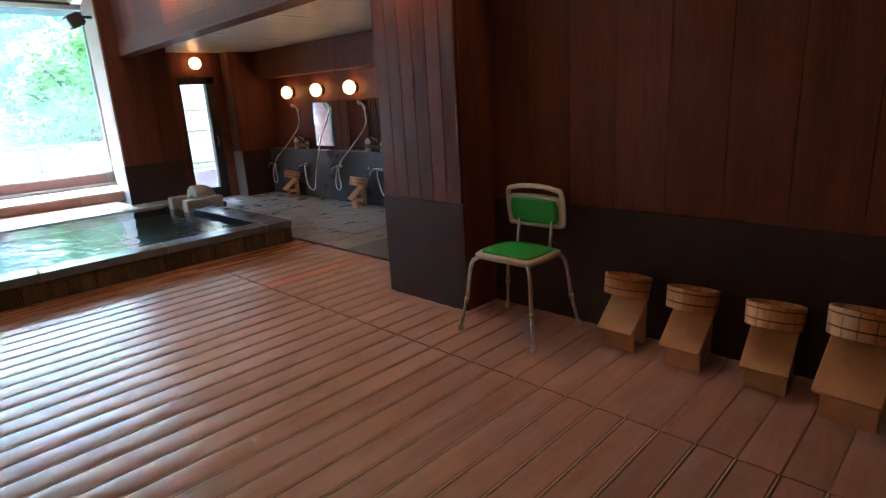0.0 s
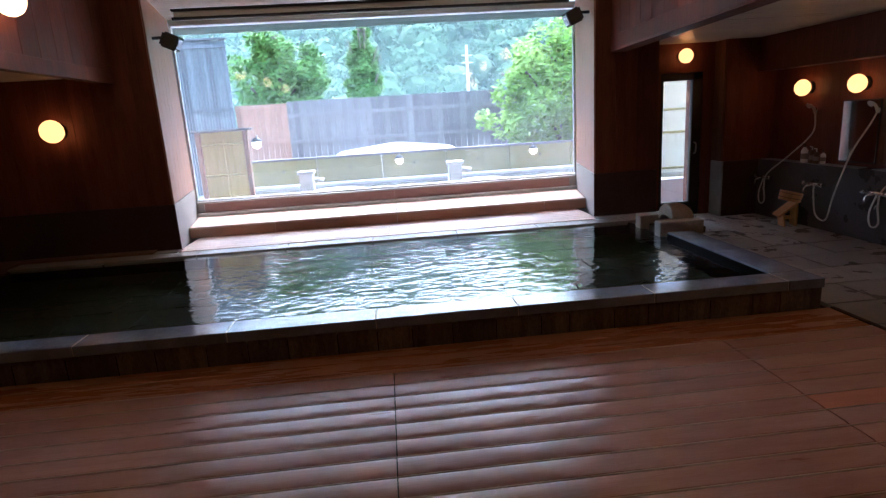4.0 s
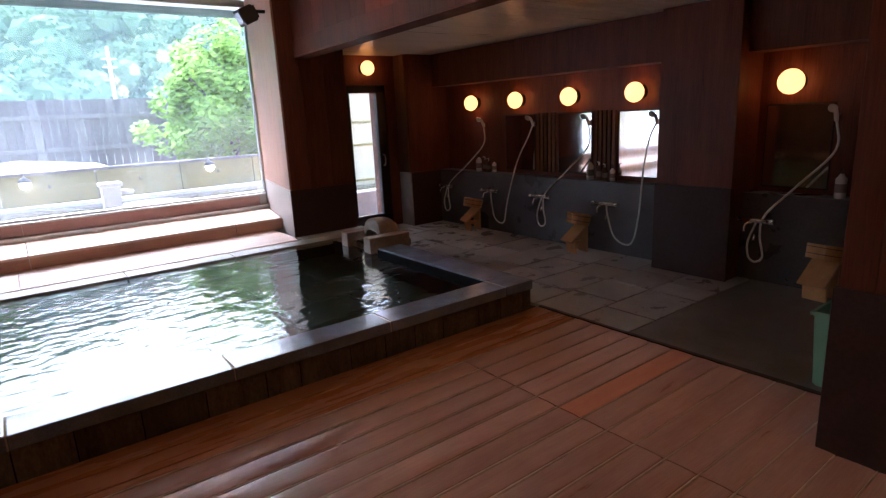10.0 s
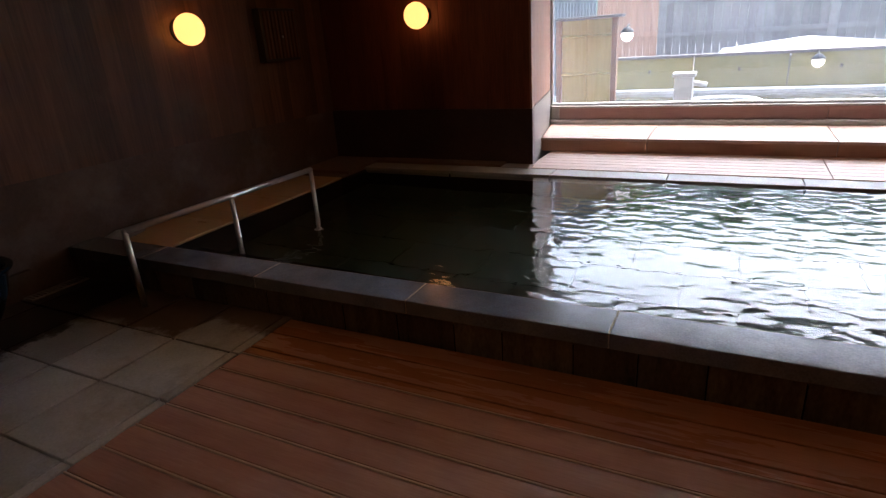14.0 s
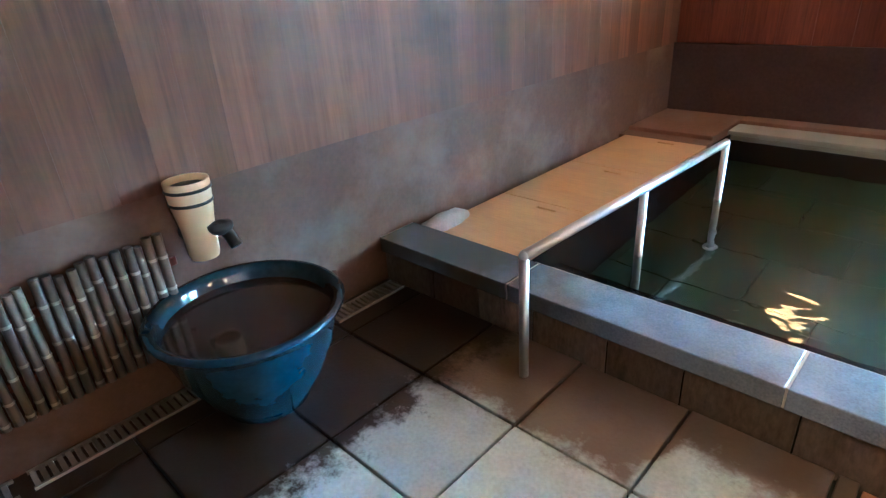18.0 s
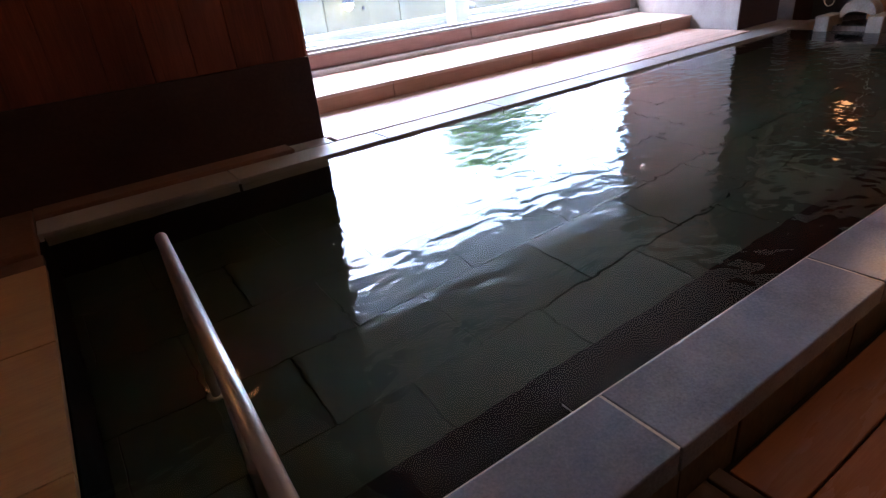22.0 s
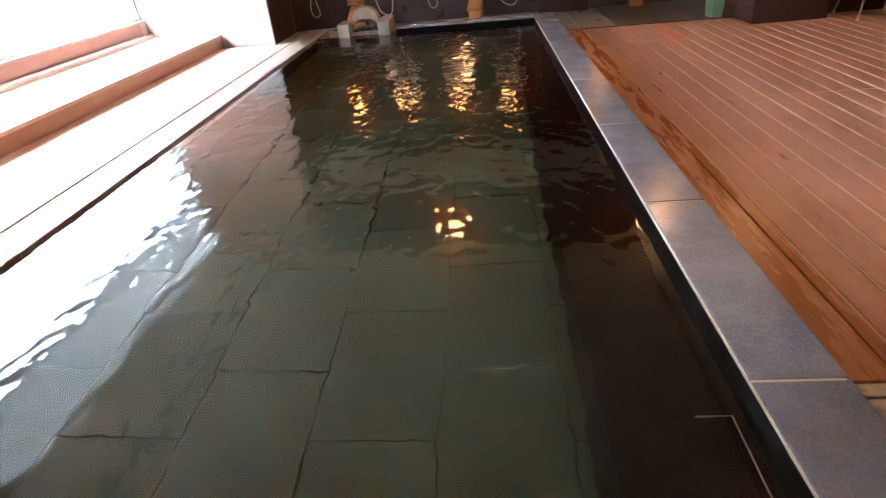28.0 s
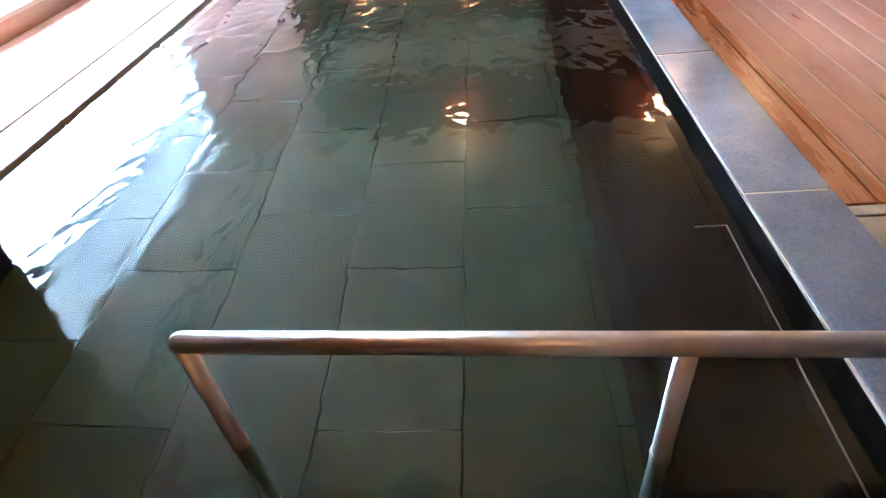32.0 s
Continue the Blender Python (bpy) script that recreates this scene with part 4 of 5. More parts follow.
def pad(w, d, h, crown, m, bev=0.03, seg=10):
    """A softly dished rounded slab."""
    bm = bmesh.new()
    r = bmesh.ops.create_grid(bm, x_segments=seg, y_segments=seg, size=0.5)
    for v in r["verts"]:
        u, t = v.co.x * 2, v.co.y * 2
        k = 1 - 0.10 * (u * u * t * t)
        v.co = Vector((u * d / 2 * k, t * w / 2 * k, h / 2 - crown * (u * u * 0.5 + t * t * 0.5)))
    ex = bmesh.ops.extrude_face_region(bm, geom=bm.faces[:])
    for v in [e for e in ex["geom"] if isinstance(e, bmesh.types.BMVert)]:
        v.co.z -= h
    for f in bm.faces:
        f.smooth = True
    bmesh.ops.transform(bm, verts=bm.verts, matrix=m)
    return bm


part("seat", pad(0.47, 0.40, 0.03, 0.012, pose(0, 0, 0.53)), M_WHITEP, ch, "cream plastic seat")
part("seat_pad", pad(0.40, 0.33, 0.016, 0.012, pose(0, 0, 0.552)), M_GREEN, ch, "green foam pad")
tb = pose(0.20, 0, 0.80, 0, 82, 0)
bf = bmesh.new()
loop = [(x * 0.125, y * 0.21, 0) for x, y in [(1, -0.8), (1, 0.8), (0.8, 1), (-0.75, 1), (-1, 0.75), (-1.12, 0.3), (-1.12, -0.3), (-1, -0.75), (-0.75, -1), (0.8, -1), (1, -0.8)]]
tube(curve(loop, 4), 0.017, 10, bf)
bmesh.ops.transform(bf, verts=bf.verts, matrix=tb)
part("back_frame", bf, M_WHITEP, ch, "cream plastic back frame with a hand hole")
part("back_panel", pad(0.425, 0.215, 0.022, 0.0, tb @ pose(0.022, 0, 0)), M_WHITEP, ch)
part("back_pad", pad(0.375, 0.172, 0.014, 0.0, tb @ pose(0.024, 0, -0.014)), M_GREEN, ch, "green foam pad")
for sy in (-1, 1):
    part("back_post", tube([(0.17, sy * 0.13, 0.525), (0.205, sy * 0.13, 0.73)], 0.011), M_ALU, ch)
    for sx in (-1, 1):
        leg = part("leg", tube(curve([(sx * 0.10, sy * 0.15, 0.51), (sx * 0.17, sy * 0.20, 0.505), (sx * 0.20, sy * 0.235, 0.45), (sx * 0.225, sy * 0.262, 0.22)], 6), 0.0135), M_ALU, ch)
        part("lower_leg", tube([(sx * 0.222, sy * 0.259, 0.24), (sx * 0.258, sy * 0.295, 0.03)], 0.0115), M_ALU, leg)
        part("collar", tube([(sx * 0.2235, sy * 0.2605, 0.235), (sx * 0.2285, sy * 0.2655, 0.205)], 0.0165), M_WHITEP, leg, "cream collar")
        part("foot", lathe([(0.021, 0), (0.021, 0.012), (0.0155, 0.035), (0.0145, 0.045)], 16, pose(sx * 0.259, sy * 0.296, 0.001)), M_WHITEP, leg, "cream rubber foot")

# ---- green bin ----
M_BIN = plain("bin_plastic", (0.22, 0.50, 0.36), 0.4)
gb = thing("waste_bin", pose(0.26, -2.13, 0.003), "pale green plastic waste bin beside the column", "bin")
bm = bmesh.new()
for (r0, z0), (r1, z1) in (((0.10, 0), (0.125, 0.44)),):
    a = [bm.verts.new((x * r0, y * r0 * 0.8, z0)) for x, y in ((-1, -1), (1, -1), (1, 1), (-1, 1))]
    b = [bm.verts.new((x * r1, y * r1 * 0.8, z1)) for x, y in ((-1, -1), (1, -1), (1, 1), (-1, 1))]
    c = [bm.verts.new((x * (r1 - 0.008), y * (r1 - 0.008) * 0.8, z1)) for x, y in ((-1, -1), (1, -1), (1, 1), (-1, 1))]
    d = [bm.verts.new((x * (r0 - 0.008), y * (r0 - 0.008) * 0.8, 0.01)) for x, y in ((-1, -1), (1, -1), (1, 1), (-1, 1))]
    for p0, p1 in ((a, b), (b, c), (c, d)):
        for k in range(4):
            bm.faces.new((p0[k], p0[(k + 1) % 4], p1[(k + 1) % 4], p1[k]))
    bm.faces.new(a[::-1]); bm.faces.new(d)
bmesh.ops.bevel(bm, geom=[e for e in bm.edges if abs(e.verts[0].co.z - e.verts[1].co.z) > 0.3], offset=0.02, segments=3, affect="EDGES")
part("body", bm, M_BIN, gb)
bm = bmesh.new()
for sx0, sx1, sy0, sy1 in ((-0.138, -0.118, -0.112, 0.112), (0.118, 0.138, -0.112, 0.112), (-0.138, 0.138, -0.112, -0.092), (-0.138, 0.138, 0.092, 0.112)):
    cube(bm, sx0, sx1, sy0, sy1, 0.428, 0.448, 0.003)
part("rim", bm, M_BIN, gb)

# ---- stone spout at the pool's end ----
M_ROCK = grained("spout_stone", (0.20, 0.165, 0.13), (0.40, 0.34, 0.28), (6, 6, 6), (60, 60, 60), (0.5, 0.75), 0.5, rand=0.1, dist=0.01)
sp = thing("stone_spout", pose(-0.02, 2.42, LEDGE), "tan stone water spout: an arched hood between two blocks", "spout")
part("side_block", box(-0.33, 0.19, -0.35, -0.20, -0.05, 0.145, bev=0.012), M_ROCK, sp)
part("side_block", box(-0.33, 0.02, 0.17, 0.32, -0.05, 0.14, bev=0.012), M_ROCK, sp)
part("channel", box(-0.22, 0.30, -0.20, 0.17, -0.05, 0.03, bev=0.006), M_RIMSIDE, sp)
bm = bmesh.new()
rings = []
for x, k, dz in ((-0.125, 0.95, 0.0), (-0.11, 1.0, 0.0), (0.02, 0.99, 0.0), (0.10, 0.90, 0.0), (0.165, 0.70, -0.01), (0.19, 0.45, -0.02)):
    ring = []
    for q in range(17):                       # outer dome, then back along the arched opening
        a = math.pi * q / 16
        ring.append(bm.verts.new((x, -0.185 * k * math.cos(a), 0.10 + dz + 0.20 * k * math.sin(a) ** 0.8)))
    for q in range(11):
        a = math.pi * (1 - q / 10)
        ring.append(bm.verts.new((x, -0.150 * k * math.cos(a), 0.10 + dz + 0.065 * k * math.sin(a))))
    rings.append(ring)
for a, b in zip(rings, rings[1:]):
    for q in range(28):
        bm.faces.new((a[q], a[(q + 1) % 28], b[(q + 1) % 28], b[q])).smooth = True
bm.faces.new(rings[0][::-1]); bm.faces.new(rings[-1])
for v in bm.verts:
    v.co += 0.006 * noise.noise_vector(v.co * 9)
bmesh.ops.transform(bm, verts=bm.verts, matrix=pose(0.02, -0.01, 0))
part("hood", bm, M_ROCK, sp, "rounded tan stone hood")
wj = bmesh.new()
cube(wj, -0.24, 0.12, -0.12, 0.12, 0.03, 0.045, 0.004)
p = part("running_water", wj, M_WATER, sp)

# ---- pool floor, covers, rail ----
pf = tagged(thing("pool_floor", pose(0, 0, 0), "grey-green stone tiles under the water", "floor"), kind="structure")
ys = [0.592, 0.65, 1.12, 1.59, 2.07, 2.55, 3.04]
for r, (ya, yb) in enumerate(zip(ys, ys[1:])):
    x = -8.28 if r % 2 else -8.62
    while x < PX1:
        xa, xb = max(x, PX0), min(x + 0.70, PX1)
        if xb - xa > 0.02:
            part("tile", box(xa + 0.0025, xb - 0.0025, ya + 0.0025, yb - 0.0025, PB - 0.05, PB, bev=0.002), M_POOL, pf)
        x += 0.70
pipe = thing("underwater_pipe", pose(0, 0, 0), "thin pale pipe running just under the water along the rim", "pipe")
part("run", tube([(-6.79, 0.372, 0.10), (-6.79, 0.278, 0.10), (-7.9, 0.29, 0.10)], 0.0028, 8), M_GRATE0, pipe)

for ya, yb in ((0.26, 0.975), (0.98, 1.755), (1.76, 2.57)):
    t = thing("cover_board", pose(-8.29, (ya + yb) / 2, 0.166), "pale cypress cover board with a dark hand slot", "cover", "tank cover boards")
    L2 = (yb - ya) / 2 - 0.002
    bm = bmesh.new()
    s0, s1 = L2 - 0.09, L2 - 0.065
    for bx in ((-0.33, 0.31, -L2, s0), (-0.33, 0.31, s1, L2), (-0.33, -0.03, s0, s1), (0.10, 0.31, s0, s1)):
        cube(bm, bx[0], bx[1], bx[2], bx[3], 0, 0.036)
    part("board", bm, M_COVER, t)
    part("slot", box(-0.03, 0.10, s0, s1, 0.002, 0.01), M_BLACK, t, "dark hand slot")
part("curb", box(WX, -7.985, 2.575, 2.735, -0.05, 0.20, bev=0.006), M_DADO_L, ledge)

rl = thing("handrail", pose(-7.617, 0, 0, 0, 0, -2.6), "straight steel handrail on three posts at the pool's end", "handrail")
part("bar", tube([(0, -0.19, 0.532), (0, 1.575, 0.532)], 0.0215, 16), M_STEEL, rl)
for y, z in ((-0.19, 0.0), (0.675, -0.49), (1.575, -0.49)):
    p = part("post", tube([(0, y, z), (0, y, 0.532)], 0.019, 14), M_STEEL, rl)
    if z < 0:
        part("flange", lathe([(0.04, 0), (0.04, 0.008), (0.022, 0.012)], 18, pose(0, y, z + 0.001)), M_STEEL, p)
    if z < 0:
        part("collar", lathe([(0.0195, 0), (0.0215, 0.003), (0.0215, 0.015), (0.0195, 0.018)], 16, pose(0, y, WATER - 0.002)), M_GROUTL, p, "pale mineral ring at the waterline")
    part("elbow", lathe([(0.0, -0.021), (0.015, -0.015), (0.0212, 0), (0.015, 0.015), (0.0, 0.021)], 14, pose(0, y, 0.532)), M_STEEL, p)

# ---- tub corner ----
tub = thing("basin_tub", pose(-8.33, -0.92, 0.002), "large blue-grey glazed ceramic tub full of water", "tub")
M_TUB = grained("tub_glaze", (0.012, 0.034, 0.058), (0.032, 0.072, 0.11), (5, 5, 5), (30, 30, 30), (0.06, 0.18), 0.08)
part("bowl", lathe([(0.155, 0), (0.165, 0.008), (0.168, 0.03), (0.185, 0.05), (0.235, 0.13), (0.285, 0.24), (0.318, 0.36), (0.335, 0.395), (0.352, 0.405), (0.356, 0.418), (0.346, 0.427), (0.318, 0.421), (0.306, 0.40), (0.295, 0.36), (0.22, 0.18), (0.15, 0.1)], 40), M_TUB, tub)
part("water", lathe([(0.2945, 0.36), (0.2985, 0.372)], 40), plain("tub_water", (0.040, 0.023, 0.016), 0.06), tub, "dark still water")
cask = thing("spout_cask", pose(-8.55, -0.93, 0.56), "cream bamboo water spout with two dark bands", "spout")
M_CREAM = plain("cream_paint", (0.62, 0.47, 0.28), 0.45)
part("barrel", lathe([(0.05, 0), (0.055, 0.02), (0.06, 0.12), (0.075, 0.22), (0.08, 0.30), (0.07, 0.30), (0.065, 0.24)], 24), M_CREAM, cask)
for z, r in ((0.215, 0.0755), (0.265, 0.079)):
    part("band", lathe([(r, z), (r + 0.003, z + 0.002), (r + 0.003, z + 0.01), (r, z + 0.012)], 24), M_BLACK, cask)
part("spout", tube(curve([(0.02, 0.04, 0.10), (0.09, 0.06, 0.10), (0.13, 0.07, 0.05)], 5), 0.022), M_BLACK, cask)
part("valve", lathe([(0.035, 0), (0.045, 0.015), (0.045, 0.03), (0.02, 0.04)], 16, pose(0.075, 0.05, 0.10)), M_BLACK, cask)
part("bracket", box(-0.13, 0.0, -0.03, 0.03, 0.05, 0.09, bev=0.004), M_BLACK, cask)

# bamboo screen along the foot of the wall
M_BAMBOO = grained("smoked_bamboo", (0.04, 0.031, 0.025), (0.15, 0.12, 0.09), (4, 4, 1.2), (60, 60, 12), (0.3, 0.5), 0.1, rand=0.35)
M_NODE = grained("bamboo_node", (0.22, 0.19, 0.15), (0.42, 0.38, 0.32), (4, 4, 4), (60, 60, 60), (0.4, 0.6), 0.1, rand=0.3)
bs = thing("bamboo_screen", pose(-8.61, 0, 0), "low screen of upright smoked bamboo canes against the wall", "screen")
y = -2.95
canes = []
for v in range(4):
    prof = []
    z = 0.0
    r = 0.0145 + 0.0025 * v / 3
    zs = [0.02 + 0.035 * v, 0.17 + 0.03 * v, 0.33 + 0.02 * v]
    prof.append((r, 0))
    for zn in zs:
        prof += [(r * 0.98, zn - 0.006), (r * 1.13, zn), (r * 0.96, zn + 0.006)]
    prof.append((r, 0.45 + 0.01 * v))
    bm = lathe(prof, 10)
    for f in bm.faces:                        # pale rings at the nodes
        z = f.calc_center_median().z
        f.material_index = int(any(abs(z - zn) < 0.0065 for zn in zs) and abs(f.normal.z) < 0.9)
    canes.append(mesh_of("cane", bm, M_BAMBOO))
    canes[-1].materials.append(M_NODE)
while y < -1.02:
    piece("cane", random.choice(canes), bs, pose(-0.03 + 0.006 * random.random(), y, 0.19, random.uniform(-1, 1), random.uniform(-1, 1), random.uniform(0, 360)))
    y += 0.0365
part("rail", box(-0.06, -0.045, -2.98, -1.0, 0.30, 0.335, bev=0.003), M_PANEL, bs)
part("rail", box(-0.06, -0.045, -2.98, -1.0, 0.52, 0.555, bev=0.003), M_PANEL, bs)
curb = tagged(thing("wall_curb", pose(0, 0, 0), "brown stained stone curb at the wall foot", "curb"), kind="structure")
part("stone", box(WX, -8.645, -3.2, -0.3, -0.04, 0.19, bev=0.01), M_DADO_L, curb)
M_GRATE = grained("grate_plastic", (0.16, 0.14, 0.12), (0.28, 0.25, 0.21), (4, 4, 4), (40, 40, 40), (0.4, 0.6), 0.1)


def grate(y0, y1):
    t = thing("drain_grate", pose(-8.575, y0, 0.003), "pale slotted drain grate in the floor by the wall", "grate", "drain grates")
    part("edge", box(-0.055, -0.045, 0, y1 - y0, 0, 0.012), M_GRATE, t)
    part("edge", box(0.045, 0.055, 0, y1 - y0, 0, 0.012), M_GRATE, t)
    n = int((y1 - y0) / 0.028)
    me = mesh_of("bar", box(-0.045, 0.045, -0.009, 0.009, 0, 0.011, bev=0.0015), M_GRATE)
    for k in range(n):
        piece("bar", me, t, pose(0, 0.014 + 0.028 * k, 0))


grate(-2.35, -1.72)
grate(-1.68, -1.08)
grate(-0.42, 0.0)
bm = bmesh.new()
bmesh.ops.create_icosphere(bm, subdivisions=3, radius=1.0)
for v in bm.verts:
    d = v.co.normalized()
    k = 1 + 0.2 * noise.noise(d * 2.3)
    v.co = Vector((d.x * 0.075 * k, d.y * 0.20 * k, d.z * 0.06 * k))
for f in bm.faces:
    f.smooth = True
bmesh.ops.transform(bm, verts=bm.verts, matrix=pose(-8.595, 0.40, 0.205))
tagged(part("corner_stone", bm, M_LEDGE), "pale rounded stone on the rim against the wall", "stone")

# wall panel box above the pool end
wb = thing("wall_box", pose(WX + 0.022, 2.62, 1.43), "dark wooden cover box with upright slats on the brown wall", "wall box")
part("case", box(0, 0.10, -0.27, 0.27, 0, 0.52, bev=0.008), M_DFRAME, wb)
me = mesh_of("slat", box(0.10, 0.118, -0.016, 0.016, 0.03, 0.49, bev=0.004), M_PANEL_L)
for k in range(9):
    piece("slat", me, wb, pose(0, -0.22 + 0.055 * k, 0))
part("knob", lathe([(0.012, 0), (0.010, 0.012)], 14, pose(0.118, 0.0, 0.24, 0, 90, 0)), M_STEEL, wb)

# ---- outside the window ----
M_FENCE = grained("weathered_fence", (0.115, 0.098, 0.092), (0.20, 0.175, 0.165), (6, 6, 0.8), (60, 60, 6), (0.7, 0.9), 0.2, rand=0.2)
M_FENCEB = grained("brown_fence", (0.26, 0.13, 0.08), (0.38, 0.20, 0.13), (6, 6, 0.8), (60, 60, 6), (0.7, 0.9), 0.2, rand=0.15)
M_SLAT = grained("dark_slats", (0.06, 0.068, 0.075), (0.13, 0.14, 0.15), (6, 6, 0.8), (60, 60, 6), (0.6, 0.8), 0.2, rand=0.3)
M_YELLOW = grained("bamboo_panel", (0.42, 0.34, 0.11), (0.58, 0.48, 0.19), (30, 30, 1), (120, 120, 5), (0.5, 0.7), 0.15, rand=0.08)
M_REED = grained("pale_reed", (0.55, 0.46, 0.30), (0.70, 0.61, 0.43), (30, 30, 1), (120, 120, 5), (0.5, 0.7), 0.15, rand=0.06)
M_OLIVE = grained("olive_fence", (0.20, 0.165, 0.06), (0.30, 0.25, 0.10), (3, 3, 3), (50, 50, 50), (0.6, 0.8), 0.15, rand=0.08)
M_LEAF_D = grained("hill_leaves", (0.075, 0.125, 0.062), (0.13, 0.185, 0.10), (0.12, 0.12, 0.12), (1.2, 1.2, 1.2), (0.85, 0.95), 0.2, rand=0.16, spec=0.05, island=True)
M_LEAF_M = grained("garden_leaves", (0.06, 0.15, 0.025), (0.13, 0.27, 0.045), (2, 2, 2), (20, 20, 20), (0.55, 0.7), 0.1, rand=0.3, island=True, spec=0.2)
M_LEAF_L = grained("light_leaves", (0.14, 0.27, 0.03), (0.27, 0.43, 0.06), (2, 2, 2), (20, 20, 20), (0.55, 0.7), 0.1, rand=0.28, island=True, spec=0.2)
M_BARK = grained("bark", (0.06, 0.045, 0.03), (0.14, 0.11, 0.08), (8, 8, 2), (50, 50, 12), (0.7, 0.9), 0.4)
M_PALE = grained("pale_stone", (0.38, 0.37, 0.36), (0.55, 0.54, 0.52), (6, 6, 6), (60, 60, 60), (0.5, 0.7), 0.2)


def paling(name, x0, x1, y, z1, w, mat, label, z0=0.0, rails=()):
    t = thing(name, pose((x0 + x1) / 2, y, 0), label, "fence")
    n = round((x1 - x0) / w)
    w = (x1 - x0) / n
    me = mesh_of("board", box(-w / 2 + 0.004, w / 2 - 0.004, -0.012, 0.012, z0, z1, bev=0.002), mat)
    for k in range(n):
        piece("board", me, t, pose(-(x1 - x0) / 2 + w * (k + 0.5), random.uniform(-0.004, 0.004), 0))
    for z in rails:
        part("rail", box(-(x1 - x0) / 2, (x1 - x0) / 2, -0.05, -0.014, z - 0.045, z + 0.045, bev=0.004), mat, t)
    return t


paling("tall_fence", -5.95, 9.0, 12.0, 2.32, 0.16, M_FENCE, "tall weathered grey board fence", 0.0, (1.95, 1.25))
paling("brown_fence", -7.3, -5.95, 12.0, 2.28, 0.15, M_FENCEB, "reddish brown board fence", 0.0, (1.3,))
sl = paling("slat_screen", -10.2, -7.3, 11.9, 3.95, 0.075, M_SLAT, "high dark grey slatted screen", 0.0, (3.8, 2.2))
part("cap", box(-1.5, 1.5, -0.06, 0.06, 3.95, 4.0, bev=0.004), M_SLAT, sl)


def bamboo_gate(name, x0, x1, y, z1, cols, label, rows=(0.45, 0.75), mat=None):
    mat = mat or M_YELLOW
    t = thing(name, pose((x0 + x1) / 2, y, 0), label, "screen")
    hw = (x1 - x0) / 2
    for sx in (-1, 1):
        part("post", box(sx * hw - 0.04, sx * hw + 0.04, -0.05, 0.05, 0, z1, bev=0.005), M_FENCEB, t)
    part("cap", box(-hw - 0.12, hw + 0.12, -0.12, 0.12, z1, z1 + 0.04, bev=0.006), M_FENCE, t)
    w = (2 * hw - 0.08) / cols
    for k in range(cols):
        xa = -hw + 0.04 + w * k
        part("panel", box(xa + 0.01, xa + w - 0.01, -0.012, 0.012, 0.1, z1 - 0.01), mat, t)
    for k in range(cols - 1):
        part("mullion", box(-hw + 0.04 + w * (k + 1) - 0.02, -hw + 0.04 + w * (k + 1) + 0.02, -0.03, 0.03, 0.1, z1, bev=0.003), mat, t)
    for f in rows:
        part("batten", tube([(-hw + 0.04, -0.03, z1 * f), (hw - 0.04, -0.03, z1 * f)], 0.02, 8), M_YELLOW, t)
    return t


bamboo_gate("bamboo_gate", -6.80, -5.95, 7.0, 1.66, 2, "small yellow bamboo screen with a grey cap board", (0.52, 0.86))
bamboo_gate("bamboo_screen_tall", 1.5, 4.6, 6.6, 2.5, 1, "tall cream reed screen with bamboo battens beyond the garden door", (0.18, 0.45, 0.62, 0.85), M_REED)
lf = thing("low_fence", pose(0, 9.0, 0), "low olive bamboo-clad fence with a dark cap rail", "fence")
for k in range(9):
    part("panel", box(-6.4 + 1.45 * k + 0.01, -4.95 + 1.45 * k - 0.01, -0.03, 0.03, 0, 0.93, bev=0.004), M_OLIVE, lf)
    part("peg", box(-5.7 + 1.45 * k, -5.66 + 1.45 * k, -0.06, -0.03, 0.68, 0.74, bev=0.003), M_BARK, lf)
part("cap_rail", box(-6.45, 6.7, -0.07, 0.07, 0.93, 0.98, bev=0.006), M_FENCE, lf)
M_GLOBE = plain("garden_globe", (0.9, 0.88, 0.8), 0.3, 0, 0.5, (1.0, 0.92, 0.8))
for x, y, z in ((-3.12, 8.82, 0.70), (-0.07, 8.82, 0.72), (-5.80, 7.15, 1.30)):
    t = thing("garden_lamp", pose(x, y, z), "small white globe garden lamp with a dark cap", "lamp", "garden lamps")
    part("globe", lathe([(0.02, 0), (0.075, 0.04), (0.09, 0.09), (0.075, 0.14), (0.03, 0.17)], 20), M_GLOBE, t)
    part("cap", lathe([(0.10, 0.13), (0.10, 0.15), (0.04, 0.21)], 20), M_BLACK, t)
    part("arm", tube([(0, 0, 0.2), (0, 0.08, 0.24), (0, 0.16, 0.24)], 0.012), M_BLACK, t)
cp = thing("canopy_roof", pose(-3.15, 10.6, 0), "white pyramid canopy roof behind the low fence", "canopy")
bm = bmesh.new()
ring = [bm.verts.new((x * 1.45, y * 1.3, 0.93)) for x, y in ((-1, -1), (1, -1), (1, 1), (-1, 1))]
top = bm.verts.new((0, 0, 1.13))
for k in range(4):
    bm.faces.new((ring[k], ring[(k + 1) % 4], top))
low = [bm.verts.new(v.co - Vector((0, 0, 0.06))) for v in ring]
for k in range(4):
    bm.faces.new((ring[(k + 1) % 4], ring[k], low[k], low[(k + 1) % 4]))
bm.faces.new(low)
part("cloth", bm, M_PALE, cp)
for x, y in ((-1.3, -1.15), (1.3, -1.15), (1.3, 1.15), (-1.3, 1.15)):
    part("post", box(x - 0.03, x + 0.03, y - 0.03, y + 0.03, 0, 0.9, bev=0.004), M_PALE, cp)
ob_ = tagged(thing("outdoor_bath", pose(0, 0, 0), "steaming open-air stone bath outside the window", "bath"), kind="structure")
